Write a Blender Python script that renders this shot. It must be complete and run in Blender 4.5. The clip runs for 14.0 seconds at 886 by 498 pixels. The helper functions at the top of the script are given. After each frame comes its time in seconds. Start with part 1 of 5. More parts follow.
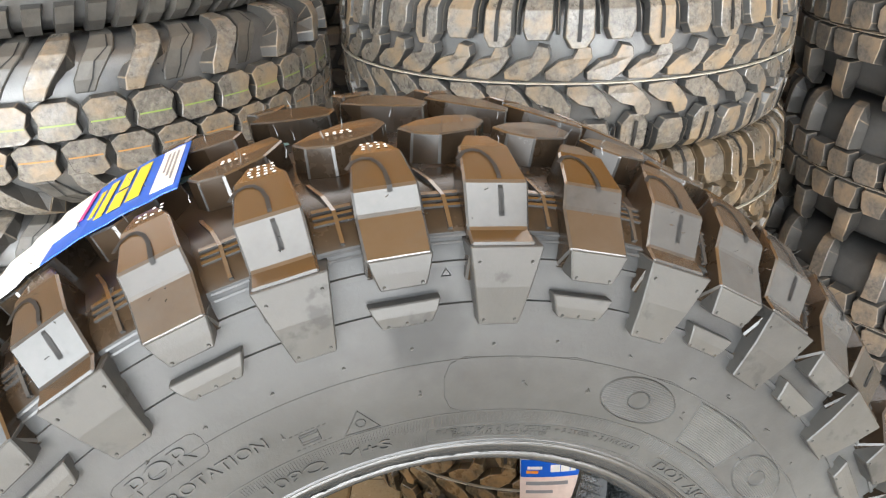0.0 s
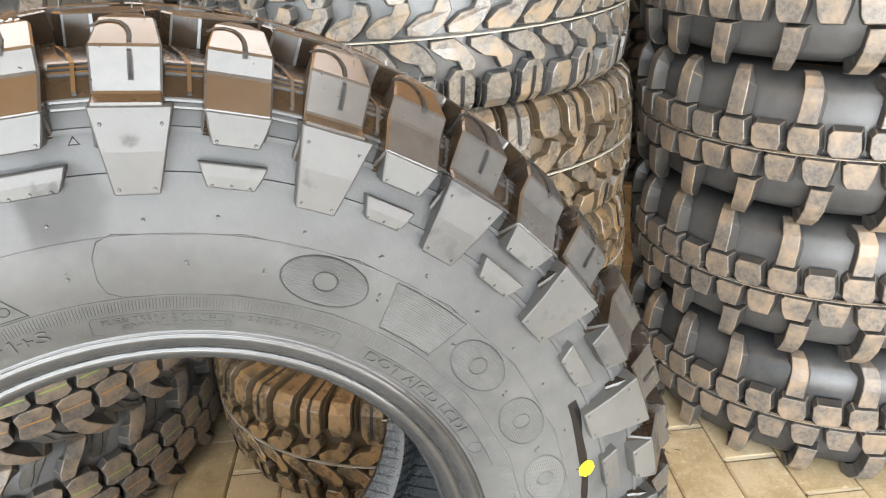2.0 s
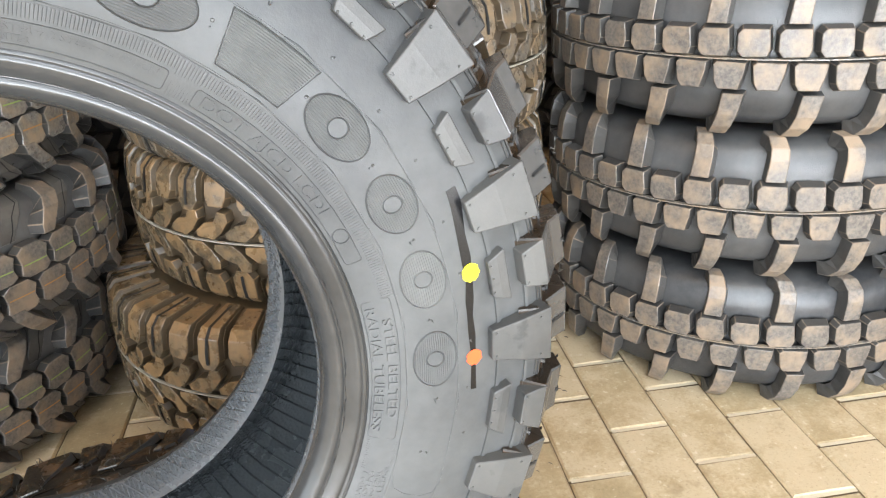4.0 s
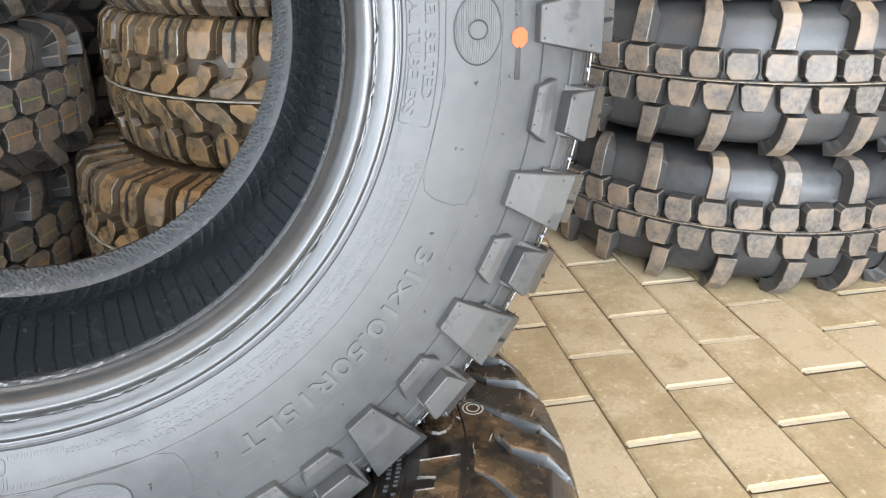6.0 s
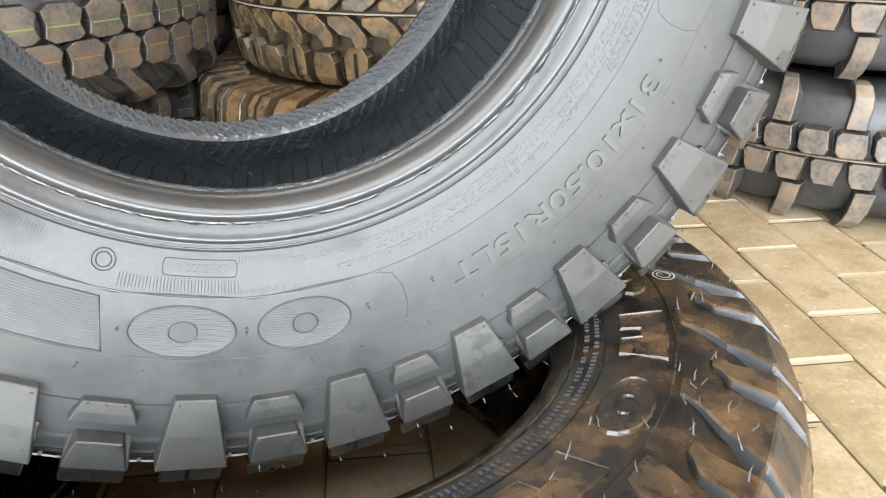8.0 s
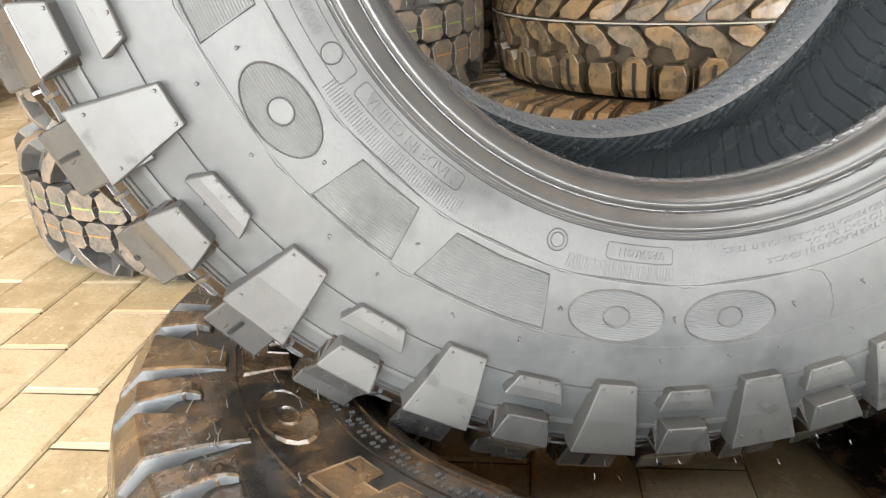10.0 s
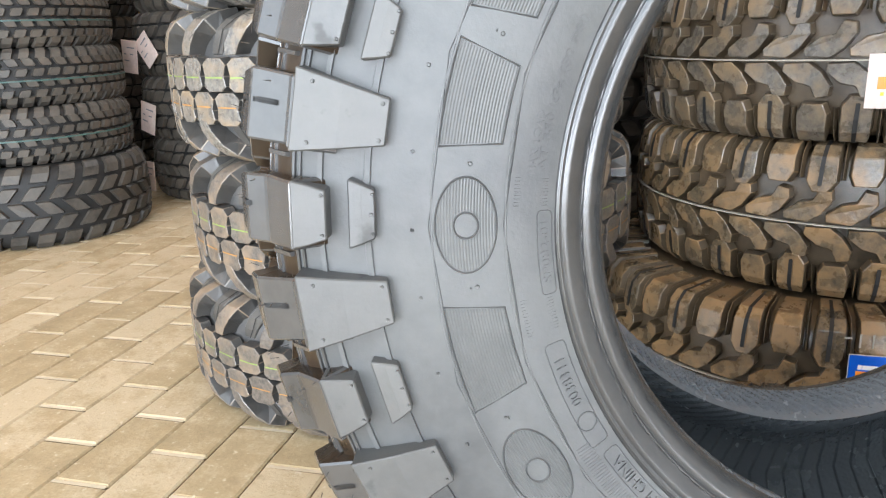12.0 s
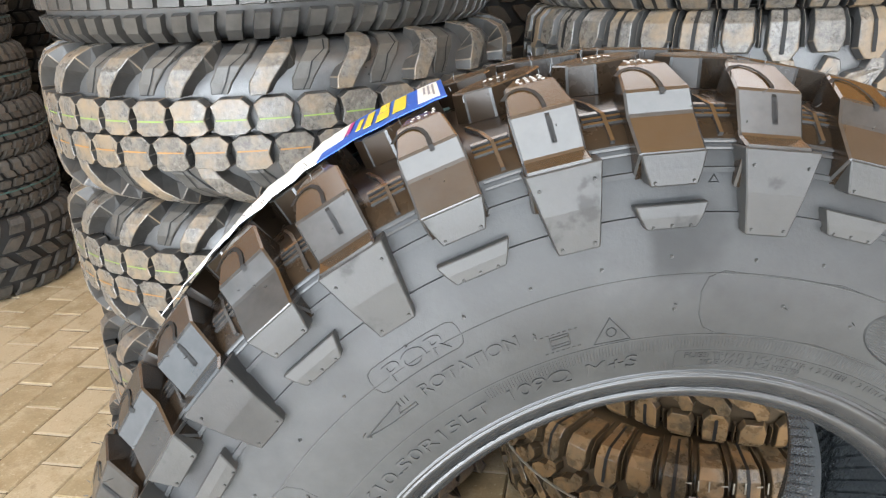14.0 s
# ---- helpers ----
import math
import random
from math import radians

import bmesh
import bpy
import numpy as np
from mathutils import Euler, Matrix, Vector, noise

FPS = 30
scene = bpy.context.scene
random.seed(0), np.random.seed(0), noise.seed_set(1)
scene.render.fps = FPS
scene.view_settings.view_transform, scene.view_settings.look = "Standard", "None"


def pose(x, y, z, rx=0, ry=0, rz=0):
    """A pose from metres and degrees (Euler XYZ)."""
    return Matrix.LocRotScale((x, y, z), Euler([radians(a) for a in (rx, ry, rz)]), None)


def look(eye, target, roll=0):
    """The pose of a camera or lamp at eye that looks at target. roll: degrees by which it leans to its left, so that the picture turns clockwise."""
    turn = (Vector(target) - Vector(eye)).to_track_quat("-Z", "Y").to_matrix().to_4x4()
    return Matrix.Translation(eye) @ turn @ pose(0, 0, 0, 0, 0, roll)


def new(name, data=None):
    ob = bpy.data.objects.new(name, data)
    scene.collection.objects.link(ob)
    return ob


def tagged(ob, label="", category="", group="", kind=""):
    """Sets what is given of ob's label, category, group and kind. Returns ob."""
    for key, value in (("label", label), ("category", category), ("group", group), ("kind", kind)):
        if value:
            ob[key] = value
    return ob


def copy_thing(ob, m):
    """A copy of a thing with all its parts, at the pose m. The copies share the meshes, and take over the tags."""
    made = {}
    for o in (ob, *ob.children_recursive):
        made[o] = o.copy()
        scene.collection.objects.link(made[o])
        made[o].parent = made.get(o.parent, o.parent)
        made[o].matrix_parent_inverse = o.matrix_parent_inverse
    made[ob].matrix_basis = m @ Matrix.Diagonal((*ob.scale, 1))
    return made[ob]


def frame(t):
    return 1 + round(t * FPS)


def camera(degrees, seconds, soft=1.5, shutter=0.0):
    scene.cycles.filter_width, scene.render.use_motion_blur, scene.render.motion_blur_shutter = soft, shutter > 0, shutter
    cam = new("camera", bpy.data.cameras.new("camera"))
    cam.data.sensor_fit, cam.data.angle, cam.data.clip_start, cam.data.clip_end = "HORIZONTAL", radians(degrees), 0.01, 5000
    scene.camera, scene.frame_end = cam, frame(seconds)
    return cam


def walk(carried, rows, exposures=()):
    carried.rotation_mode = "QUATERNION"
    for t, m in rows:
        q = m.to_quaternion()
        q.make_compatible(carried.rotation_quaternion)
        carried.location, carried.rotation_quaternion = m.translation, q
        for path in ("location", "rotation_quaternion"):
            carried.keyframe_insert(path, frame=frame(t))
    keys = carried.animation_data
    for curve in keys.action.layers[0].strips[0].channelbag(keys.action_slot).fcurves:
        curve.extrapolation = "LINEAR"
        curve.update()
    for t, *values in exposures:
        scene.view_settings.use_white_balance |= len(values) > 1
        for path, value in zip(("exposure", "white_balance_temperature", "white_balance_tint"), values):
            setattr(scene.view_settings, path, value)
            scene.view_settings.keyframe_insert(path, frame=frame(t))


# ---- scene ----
cam = camera(60.8, 14.0, soft=1.2)
METRES, EYE, TILT, LEAN, TURN = 1.45, 1.0593, -26.362, 2.120, -12.783
SHIFT = (-0.0582, -0.3230, 0.0)
ROWS = [
    (0.0, 0.0, 0.0, 0.0, 0.0, 0.0, -0.0),
    (0.5, 0.0249, -0.0037, -0.0106, -0.74, 0.39, 0.68),
    (1.0, 0.0506, -0.0065, -0.0248, -1.74, 0.91, 1.75),
    (1.5, 0.0826, -0.0024, -0.0447, -2.66, 1.3, 2.9),
    (2.0, 0.1101, 0.0077, -0.0617, -3.58, 1.62, 3.71),
    (2.5, 0.1295, 0.0214, -0.0839, -4.71, 1.75, 4.07),
    (3.0, 0.1365, 0.0319, -0.1077, -5.97, 1.9, 4.32),
    (5.5, 0.1198, 0.0851, -0.2769, -10.61, 2.76, 4.35),
    (6.0, 0.1037, 0.1048, -0.3074, -10.94, 2.54, 3.71),
    (6.5, 0.0898, 0.1162, -0.3301, -10.83, 2.25, 3.06),
    (7.0, 0.0754, 0.1217, -0.3468, -10.24, 2.15, 2.53),
    (9.5, -0.0448, 0.1356, -0.3886, 2.33, 1.67, -0.49),
    (10.0, -0.0688, 0.1303, -0.384, 5.69, 3.3, -1.82),
    (10.5, -0.0846, 0.1207, -0.3702, 8.47, 5.32, -3.1),
    (11.0, -0.0956, 0.1112, -0.3511, 10.46, 7.03, -4.22),
    (11.5, -0.1103, 0.1014, -0.3307, 11.79, 8.26, -5.26),
    (12.0, -0.1238, 0.0827, -0.2926, 12.6, 8.94, -6.08),
    (12.5, -0.1246, 0.0522, -0.2289, 13.0, 8.77, -6.37),
    (13.0, -0.1105, 0.0266, -0.1597, 12.74, 8.12, -6.07),
    (13.5, -0.0858, 0.0057, -0.1005, 11.64, 6.92, -5.35),
    (14.0, -0.0466, -0.0057, -0.0651, 9.63, 5.04, -4.17),
]
EXPOSURE = [(0.0, 0.11, 6650, 10), (1.0, 0.22, 6650, 10), (3.0, 0.36, 6500, 10), (5.5, 0.14, 6100, 10), (7.0, 0.18, 6100, 10), (9.5, 0.50, 6850, 10), (11.0, 0.22, 6400, 10), (12.0, 0.05, 6100, 10), (12.5, -0.06, 5950, 10), (14.0, -0.20, 6250, 10)]
walk(cam, [(t, pose(SHIFT[0], SHIFT[1], EYE, TILT, LEAN, TURN) @ pose(METRES * x, METRES * y, METRES * z, 90 + pitch, roll, yaw)) for t, x, y, z, yaw, pitch, roll in ROWS], EXPOSURE)

# ---- light ----
world = bpy.data.worlds.new("sky")
scene.world = world
world.use_nodes = True
wn, wl = world.node_tree.nodes, world.node_tree.links
sky = wn.new("ShaderNodeTexSky")
sky.sky_type, sky.sun_disc = "NISHITA", False
sky.sun_elevation, sky.sun_rotation = radians(50), radians(335)
wl.new(sky.outputs[0], wn["Background"].inputs[0])
wn["Background"].inputs[1].default_value = 0.12
sun = new("sun", bpy.data.lights.new("sun", "SUN"))
sun.data.energy, sun.data.angle, sun.data.color = 4.0, radians(0.6), (1.0, 0.95, 0.87)
sun.matrix_world = look((0, 0, 0), (0.35, -0.75, -1.0))


def area_light(name, m, w, h, power, color):
    lamp = new(name, bpy.data.lights.new(name, "AREA"))
    lamp.data.shape, lamp.data.size, lamp.data.size_y = "RECTANGLE", w, h
    lamp.data.energy, lamp.data.color = power, color
    lamp.matrix_world = m
    return lamp


# daylight through the wide shop front and the roof light
area_light("shopfront_daylight", look((-1.2, -3.3, 1.32), (-0.2, 0.3, 0.72)), 5.0, 2.45, 355, (0.88, 0.95, 1.0))
area_light("side_door_daylight", look((-4.2, -1.3, 1.15), (0.0, 0.1, 0.55)), 3.2, 2.0, 76, (0.86, 0.94, 1.0))
# added low fill lamp aimed at the ceiling, in place of bounced yard light
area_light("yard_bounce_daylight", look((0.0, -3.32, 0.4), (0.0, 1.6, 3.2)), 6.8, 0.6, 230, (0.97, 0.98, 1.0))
area_light("rooflight_daylight", look((-0.5, -2.2, 3.18), (-0.5, -2.2, 0.0)), 4.4, 1.8, 165, (0.88, 0.95, 1.0))
# added fill lamp that brightens the back wall and stacks; no known source
area_light("rear_rooflight_daylight", look((-0.2, 2.75, 3.18), (-0.2, 2.75, 0.0)), 5.0, 0.9, 80, (0.97, 0.98, 1.0))


# ---- materials ----
def mat(name, color=(0.5, 0.5, 0.5), rough=0.5, metal=0.0, spec=0.5):
    m = bpy.data.materials.new(name)
    m.use_nodes = True
    b = m.node_tree.nodes["Principled BSDF"]
    b.inputs["Base Color"].default_value = (*color, 1)
    b.inputs["Roughness"].default_value = rough
    b.inputs["Metallic"].default_value = metal
    b.inputs["Specular IOR Level"].default_value = spec
    return m, m.node_tree.nodes, m.node_tree.links, b


def noise_tex(n, l, scale, detail=4.0, rough=0.55, coord=None, stretch=None):
    t = n.new("ShaderNodeTexNoise")
    t.inputs["Scale"].default_value, t.inputs["Detail"].default_value, t.inputs["Roughness"].default_value = scale, detail, rough
    if coord is not None:
        if stretch:
            mp = n.new("ShaderNodeMapping")
            mp.inputs["Scale"].default_value = stretch
            l.new(coord, mp.inputs[0])
            coord = mp.outputs[0]
        l.new(coord, t.inputs["Vector"])
    return t


def ramp(n, l, src, stops):
    r = n.new("ShaderNodeValToRGB")
    while len(r.color_ramp.elements) < len(stops):
        r.color_ramp.elements.new(0.5)
    for e, (p, c) in zip(r.color_ramp.elements, stops):
        e.position, e.color = p, ((*c, 1) if len(c) == 3 else c)
    l.new(src, r.inputs[0])
    return r.outputs[0]


def value_map(n, l, src, a, b, lo, hi):
    m = n.new("ShaderNodeMapRange")
    for i, v in enumerate((a, b, lo, hi)):
        m.inputs[i + 1].default_value = v
    l.new(src, m.inputs[0])
    return m.outputs[0]


def bump(n, l, b, src, strength, dist):
    k = n.new("ShaderNodeBump")
    k.inputs["Strength"].default_value, k.inputs["Distance"].default_value = strength, dist
    l.new(src, k.inputs["Height"])
    if b.inputs["Normal"].is_linked:
        l.new(b.inputs["Normal"].links[0].from_socket, k.inputs["Normal"])
    l.new(k.outputs[0], b.inputs["Normal"])


def rubber(name, dark, light, r_lo, r_hi, grain=1.0, spec=0.5):
    """Tyre rubber: dusty patches over a dark base, uneven gloss and fine moulding grain."""
    m, n, l, b = mat(name, dark, r_lo, 0.0, spec)
    co = n.new("ShaderNodeTexCoord").outputs["Object"]
    info = n.new("ShaderNodeObjectInfo")
    big = noise_tex(n, l, 7.0, 7, 0.62, co)
    fine = noise_tex(n, l, 90.0, 4, 0.6, co)
    mix = n.new("ShaderNodeMath")
    mix.operation = "MULTIPLY_ADD"
    l.new(fine.outputs[0], mix.inputs[0])
    mix.inputs[1].default_value = 0.35
    l.new(big.outputs[0], mix.inputs[2])
    vary = n.new("ShaderNodeMath")
    vary.operation = "MULTIPLY_ADD"
    l.new(info.outputs["Random"], vary.inputs[0])
    vary.inputs[1].default_value = 0.22
    l.new(mix.outputs[0], vary.inputs[2])
    col = ramp(n, l, vary.outputs[0], [(0.52, dark), (0.72, tuple((a + c) / 2 for a, c in zip(dark, light))), (0.98, light)])
    l.new(col, b.inputs["Base Color"])
    l.new(value_map(n, l, vary.outputs[0], 0.45, 0.9, r_lo, r_hi), b.inputs["Roughness"])
    grit = noise_tex(n, l, 420.0, 3, 0.65, co)
    bump(n, l, b, big.outputs[0], 0.25 * grain, 0.004)
    bump(n, l, b, grit.outputs[0], 0.30 * grain, 0.0008)
    return m


def dusty_sheen_rubber(name, grey, pale, brown, r_lo, r_hi, amount=0.5):
    """Grey rubber with pale scuffs and brown blotches, each block a little different: dust on stored tyres, painted
    reflection on the lying one.
    """
    m, n, l, b = mat(name, grey, r_lo, 0.0, 0.65)
    co = n.new("ShaderNodeTexCoord").outputs["Object"]
    info = n.new("ShaderNodeObjectInfo")
    shift = n.new("ShaderNodeVectorMath")
    shift.operation = "ADD"
    l.new(co, shift.inputs[0])
    rnd = n.new("ShaderNodeCombineXYZ")
    l.new(info.outputs["Random"], rnd.inputs[0])
    l.new(info.outputs["Random"], rnd.inputs[2])
    l.new(rnd.outputs[0], shift.inputs[1])
    big = noise_tex(n, l, 11.0, 4, 0.55, shift.outputs[0])
    mid = noise_tex(n, l, 38.0, 5, 0.6, shift.outputs[0])
    scuff = noise_tex(n, l, 150.0, 4, 0.7, shift.outputs[0])
    col = ramp(n, l, scuff.outputs[0], [(0.35, grey), (0.75, pale)])
    add = n.new("ShaderNodeMath")
    add.operation = "ADD"
    l.new(big.outputs[0], add.inputs[0])
    l.new(mid.outputs[0], add.inputs[1])
    f = value_map(n, l, add.outputs[0], 1.08 - 0.3 * amount, 1.40 - 0.3 * amount, 0.0, 1.0)
    mx = n.new("ShaderNodeMix")
    mx.data_type = "RGBA"
    l.new(f, mx.inputs["Factor"])
    l.new(col, mx.inputs["A"])
    mx.inputs["B"].default_value = (*brown, 1)
    l.new(mx.outputs["Result"], b.inputs["Base Color"])
    l.new(value_map(n, l, mid.outputs[0], 0.35, 0.65, r_lo, r_hi), b.inputs["Roughness"])
    bump(n, l, b, mid.outputs[0], 0.35, 0.003)
    bump(n, l, b, scuff.outputs[0], 0.35, 0.0012)
    return m


SIDEWALL = rubber("sidewall_rubber", (0.034, 0.035, 0.036), (0.080, 0.080, 0.077), 0.40, 0.52, 0.5, 0.50)
LUG = rubber("lug_rubber", (0.026, 0.026, 0.026), (0.070, 0.068, 0.063), 0.34, 0.50, 0.5, 0.6)
TREAD = rubber("tread_rubber", (0.022, 0.0215, 0.021), (0.062, 0.060, 0.058), 0.13, 0.24, 0.08, 0.75)
# near-black for strips that paint the shade inside cuts and grooves
SIPE_SHADE = rubber("sipe_rubber", (0.006, 0.006, 0.006), (0.012, 0.012, 0.012), 0.5, 0.7)
BEAD = rubber("bead_rubber", (0.022, 0.022, 0.022), (0.044, 0.043, 0.041), 0.14, 0.26, 0.5, 0.6)
STACK = dusty_sheen_rubber("stack_rubber", (0.074, 0.068, 0.061), (0.232, 0.210, 0.180), (0.240, 0.176, 0.110), 0.22, 0.44)
MUD = dusty_sheen_rubber("mud_tire_rubber", (0.060, 0.053, 0.047), (0.172, 0.146, 0.120), (0.212, 0.155, 0.104), 0.34, 0.54, 0.6)
# near-black carcass copy: shade between far tread blocks put into the colour
GAP_SHADE = rubber("groove_rubber", (0.007, 0.007, 0.007), (0.018, 0.017, 0.016), 0.5, 0.7)
STACK_BROWN = dusty_sheen_rubber("brown_stack_rubber", (0.052, 0.040, 0.027), (0.180, 0.134, 0.080), (0.262, 0.162, 0.076), 0.20, 0.40, 0.75)
STACK_TAN = dusty_sheen_rubber("tan_stack_rubber", (0.052, 0.045, 0.037), (0.165, 0.140, 0.108), (0.205, 0.142, 0.080), 0.20, 0.40, 0.6)
STACK_BODY = rubber("stack_body_rubber", (0.024, 0.024, 0.025), (0.090, 0.088, 0.085), 0.20, 0.38, 1.0, 0.9)
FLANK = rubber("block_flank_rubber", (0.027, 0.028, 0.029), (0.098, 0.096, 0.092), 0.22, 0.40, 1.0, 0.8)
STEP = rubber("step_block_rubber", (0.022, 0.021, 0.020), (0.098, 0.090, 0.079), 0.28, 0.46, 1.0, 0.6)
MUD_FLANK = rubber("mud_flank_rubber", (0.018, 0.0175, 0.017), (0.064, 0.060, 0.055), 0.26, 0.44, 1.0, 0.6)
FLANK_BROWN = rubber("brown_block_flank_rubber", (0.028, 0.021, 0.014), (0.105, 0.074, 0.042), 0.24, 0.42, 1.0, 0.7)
MUD_BODY = rubber("mud_body_rubber", (0.018, 0.019, 0.021), (0.066, 0.064, 0.062), 0.28, 0.46, 1.0, 0.6)
DARK = rubber("dark_rubber", (0.024, 0.023, 0.021), (0.098, 0.084, 0.068), 0.42, 0.62)
# lying tyre: the ceiling's brown reflection is put into the blotches
LYING = dusty_sheen_rubber("wet_rubber", (0.007, 0.007, 0.007), (0.024, 0.019, 0.014), (0.095, 0.056, 0.026), 0.12, 0.28, 0.42)
LYING_LUG = dusty_sheen_rubber("wet_lug_rubber", (0.012, 0.010, 0.008), (0.050, 0.037, 0.024), (0.130, 0.078, 0.036), 0.14, 0.32, 0.52)
# blue-grey of reflected sky put into the lug flanks' colour
LYING_FLANK = rubber("wet_flank_rubber", (0.018, 0.020, 0.022), (0.052, 0.054, 0.056), 0.24, 0.40, 1.0, 0.7)
BROWN_BODY = rubber("brown_body_rubber", (0.036, 0.026, 0.017), (0.130, 0.090, 0.050), 0.26, 0.44, 1.0, 0.7)


def darken_upper(m, lo, hi, keep):
    """Darkens the colour over the upper part of a sidewall by local height; noise breaks the edge into smudges."""
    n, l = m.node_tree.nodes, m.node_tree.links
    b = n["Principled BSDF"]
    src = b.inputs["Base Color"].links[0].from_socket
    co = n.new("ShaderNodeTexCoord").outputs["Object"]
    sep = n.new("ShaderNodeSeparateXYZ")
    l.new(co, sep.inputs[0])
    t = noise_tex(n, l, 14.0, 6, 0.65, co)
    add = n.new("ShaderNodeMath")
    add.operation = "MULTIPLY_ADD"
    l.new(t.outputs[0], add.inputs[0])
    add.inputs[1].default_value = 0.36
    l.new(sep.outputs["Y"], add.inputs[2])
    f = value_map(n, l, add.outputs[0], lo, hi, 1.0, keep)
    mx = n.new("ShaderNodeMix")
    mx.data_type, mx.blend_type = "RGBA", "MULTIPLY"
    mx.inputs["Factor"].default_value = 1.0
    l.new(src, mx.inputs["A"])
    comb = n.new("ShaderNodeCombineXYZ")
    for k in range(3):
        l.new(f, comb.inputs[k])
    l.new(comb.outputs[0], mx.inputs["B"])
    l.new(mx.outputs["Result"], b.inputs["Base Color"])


darken_upper(SIDEWALL, 0.32, 0.46, 0.42)
darken_upper(LUG, 0.34, 0.54, 0.6)


def stains(m, scale, lo, hi, keep):
    """Small dried drips and finger marks, darker than the rubber round them."""
    n, l = m.node_tree.nodes, m.node_tree.links
    b = n["Principled BSDF"]
    src = b.inputs["Base Color"].links[0].from_socket
    rough = b.inputs["Roughness"].links[0].from_socket
    co = n.new("ShaderNodeTexCoord").outputs["Object"]
    t = noise_tex(n, l, scale, 4, 0.55, co)
    f = value_map(n, l, t.outputs[0], lo, hi, 1.0, keep)
    comb = n.new("ShaderNodeCombineXYZ")
    for k in range(3):
        l.new(f, comb.inputs[k])
    mx = n.new("ShaderNodeMix")
    mx.data_type, mx.blend_type = "RGBA", "MULTIPLY"
    mx.inputs["Factor"].default_value = 1.0
    l.new(src, mx.inputs["A"])
    l.new(comb.outputs[0], mx.inputs["B"])
    l.new(mx.outputs["Result"], b.inputs["Base Color"])
    add = n.new("ShaderNodeMath")
    add.operation = "ADD"
    l.new(rough, add.inputs[0])
    l.new(value_map(n, l, t.outputs[0], lo, hi, 0.0, 0.16), add.inputs[1])
    l.new(add.outputs[0], b.inputs["Roughness"])


stains(LUG, 46.0, 0.605, 0.67, 0.58)
stains(SIDEWALL, 11.0, 0.60, 0.70, 0.62)


def brown_reflection(m, lo, hi, color):
    """A brown reflection painted into the base colour with a broken edge, on the faces that lie up on top of the
    standing tyre.
    """
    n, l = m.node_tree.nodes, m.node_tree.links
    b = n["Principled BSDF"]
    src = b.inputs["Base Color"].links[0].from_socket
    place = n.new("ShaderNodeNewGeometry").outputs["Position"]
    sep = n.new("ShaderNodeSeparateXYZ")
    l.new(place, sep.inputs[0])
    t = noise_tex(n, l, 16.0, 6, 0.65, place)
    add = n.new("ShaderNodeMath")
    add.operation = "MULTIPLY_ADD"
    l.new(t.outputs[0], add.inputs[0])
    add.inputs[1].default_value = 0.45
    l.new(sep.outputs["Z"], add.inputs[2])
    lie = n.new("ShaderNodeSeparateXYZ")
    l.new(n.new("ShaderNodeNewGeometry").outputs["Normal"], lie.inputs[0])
    sheen_mask = n.new("ShaderNodeMath")
    sheen_mask.operation = "MULTIPLY"
    l.new(value_map(n, l, add.outputs[0], lo, hi, 0.0, 0.92), sheen_mask.inputs[0])
    l.new(value_map(n, l, lie.outputs["Z"], 0.70, 0.86, 0.0, 1.0), sheen_mask.inputs[1])
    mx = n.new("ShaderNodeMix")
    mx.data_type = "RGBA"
    l.new(sheen_mask.outputs[0], mx.inputs["Factor"])
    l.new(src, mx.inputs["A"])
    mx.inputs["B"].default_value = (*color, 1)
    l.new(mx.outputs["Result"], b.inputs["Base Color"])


# brown of ceiling and back wall reflection put into the tread's colour
brown_reflection(TREAD, 0.92, 1.10, (0.068, 0.036, 0.0115))
# darker tread copy: shade of grooves and block flanks put into the colour
TREAD_SHADE = rubber("tread_groove_rubber", (0.008, 0.0068, 0.0055), (0.030, 0.019, 0.011), 0.14, 0.30, 0.3, 0.35)


def plain(name, color, rough=0.5, spec=0.5, grain=0.06):
    m, n, l, b = mat(name, color, rough, 0.0, spec)
    co = n.new("ShaderNodeTexCoord").outputs["Object"]
    t = noise_tex(n, l, 60.0, 4, 0.6, co)
    k = 1 - grain * 2.5
    l.new(ramp(n, l, t.outputs[0], [(0.3, tuple(c * k for c in color)), (0.7, color)]), b.inputs["Base Color"])
    return m


def liner_mat(name, color):
    m, n, l, b = mat(name, color, 0.2, 0.0, 1.0)
    co = n.new("ShaderNodeTexCoord").outputs["Object"]
    v = n.new("ShaderNodeTexVoronoi")
    v.inputs["Scale"].default_value = 260
    l.new(co, v.inputs["Vector"])
    bump(n, l, b, v.outputs[0], 0.5, 0.0012)
    f = noise_tex(n, l, 25, 5, 0.6, co)
    l.new(value_map(n, l, f.outputs[0], 0.35, 0.65, 0.12, 0.34), b.inputs["Roughness"])
    return m


LINER = liner_mat("liner_rubber", (0.056, 0.062, 0.066))
SEAT_RUBBER = liner_mat("bead_seat_rubber", (0.082, 0.088, 0.094))
PAINT_BLACK = plain("black_paint", (0.004, 0.004, 0.005), 0.25)
YELLOW = plain("yellow_paint", (0.80, 0.72, 0.01), 0.4)
RED = plain("red_paint", (0.85, 0.09, 0.02), 0.4)
TAG_PAPER = plain("pink_tag_paper", (0.74, 0.60, 0.54), 0.6)
WHITE = plain("white_paper", (0.78, 0.78, 0.76), 0.55)
BLUE = plain("blue_print", (0.003, 0.105, 0.60), 0.35)
YELLOW_PRINT = plain("yellow_print", (0.85, 0.62, 0.02), 0.4)
ORANGE = plain("orange_print", (0.85, 0.28, 0.02), 0.4)
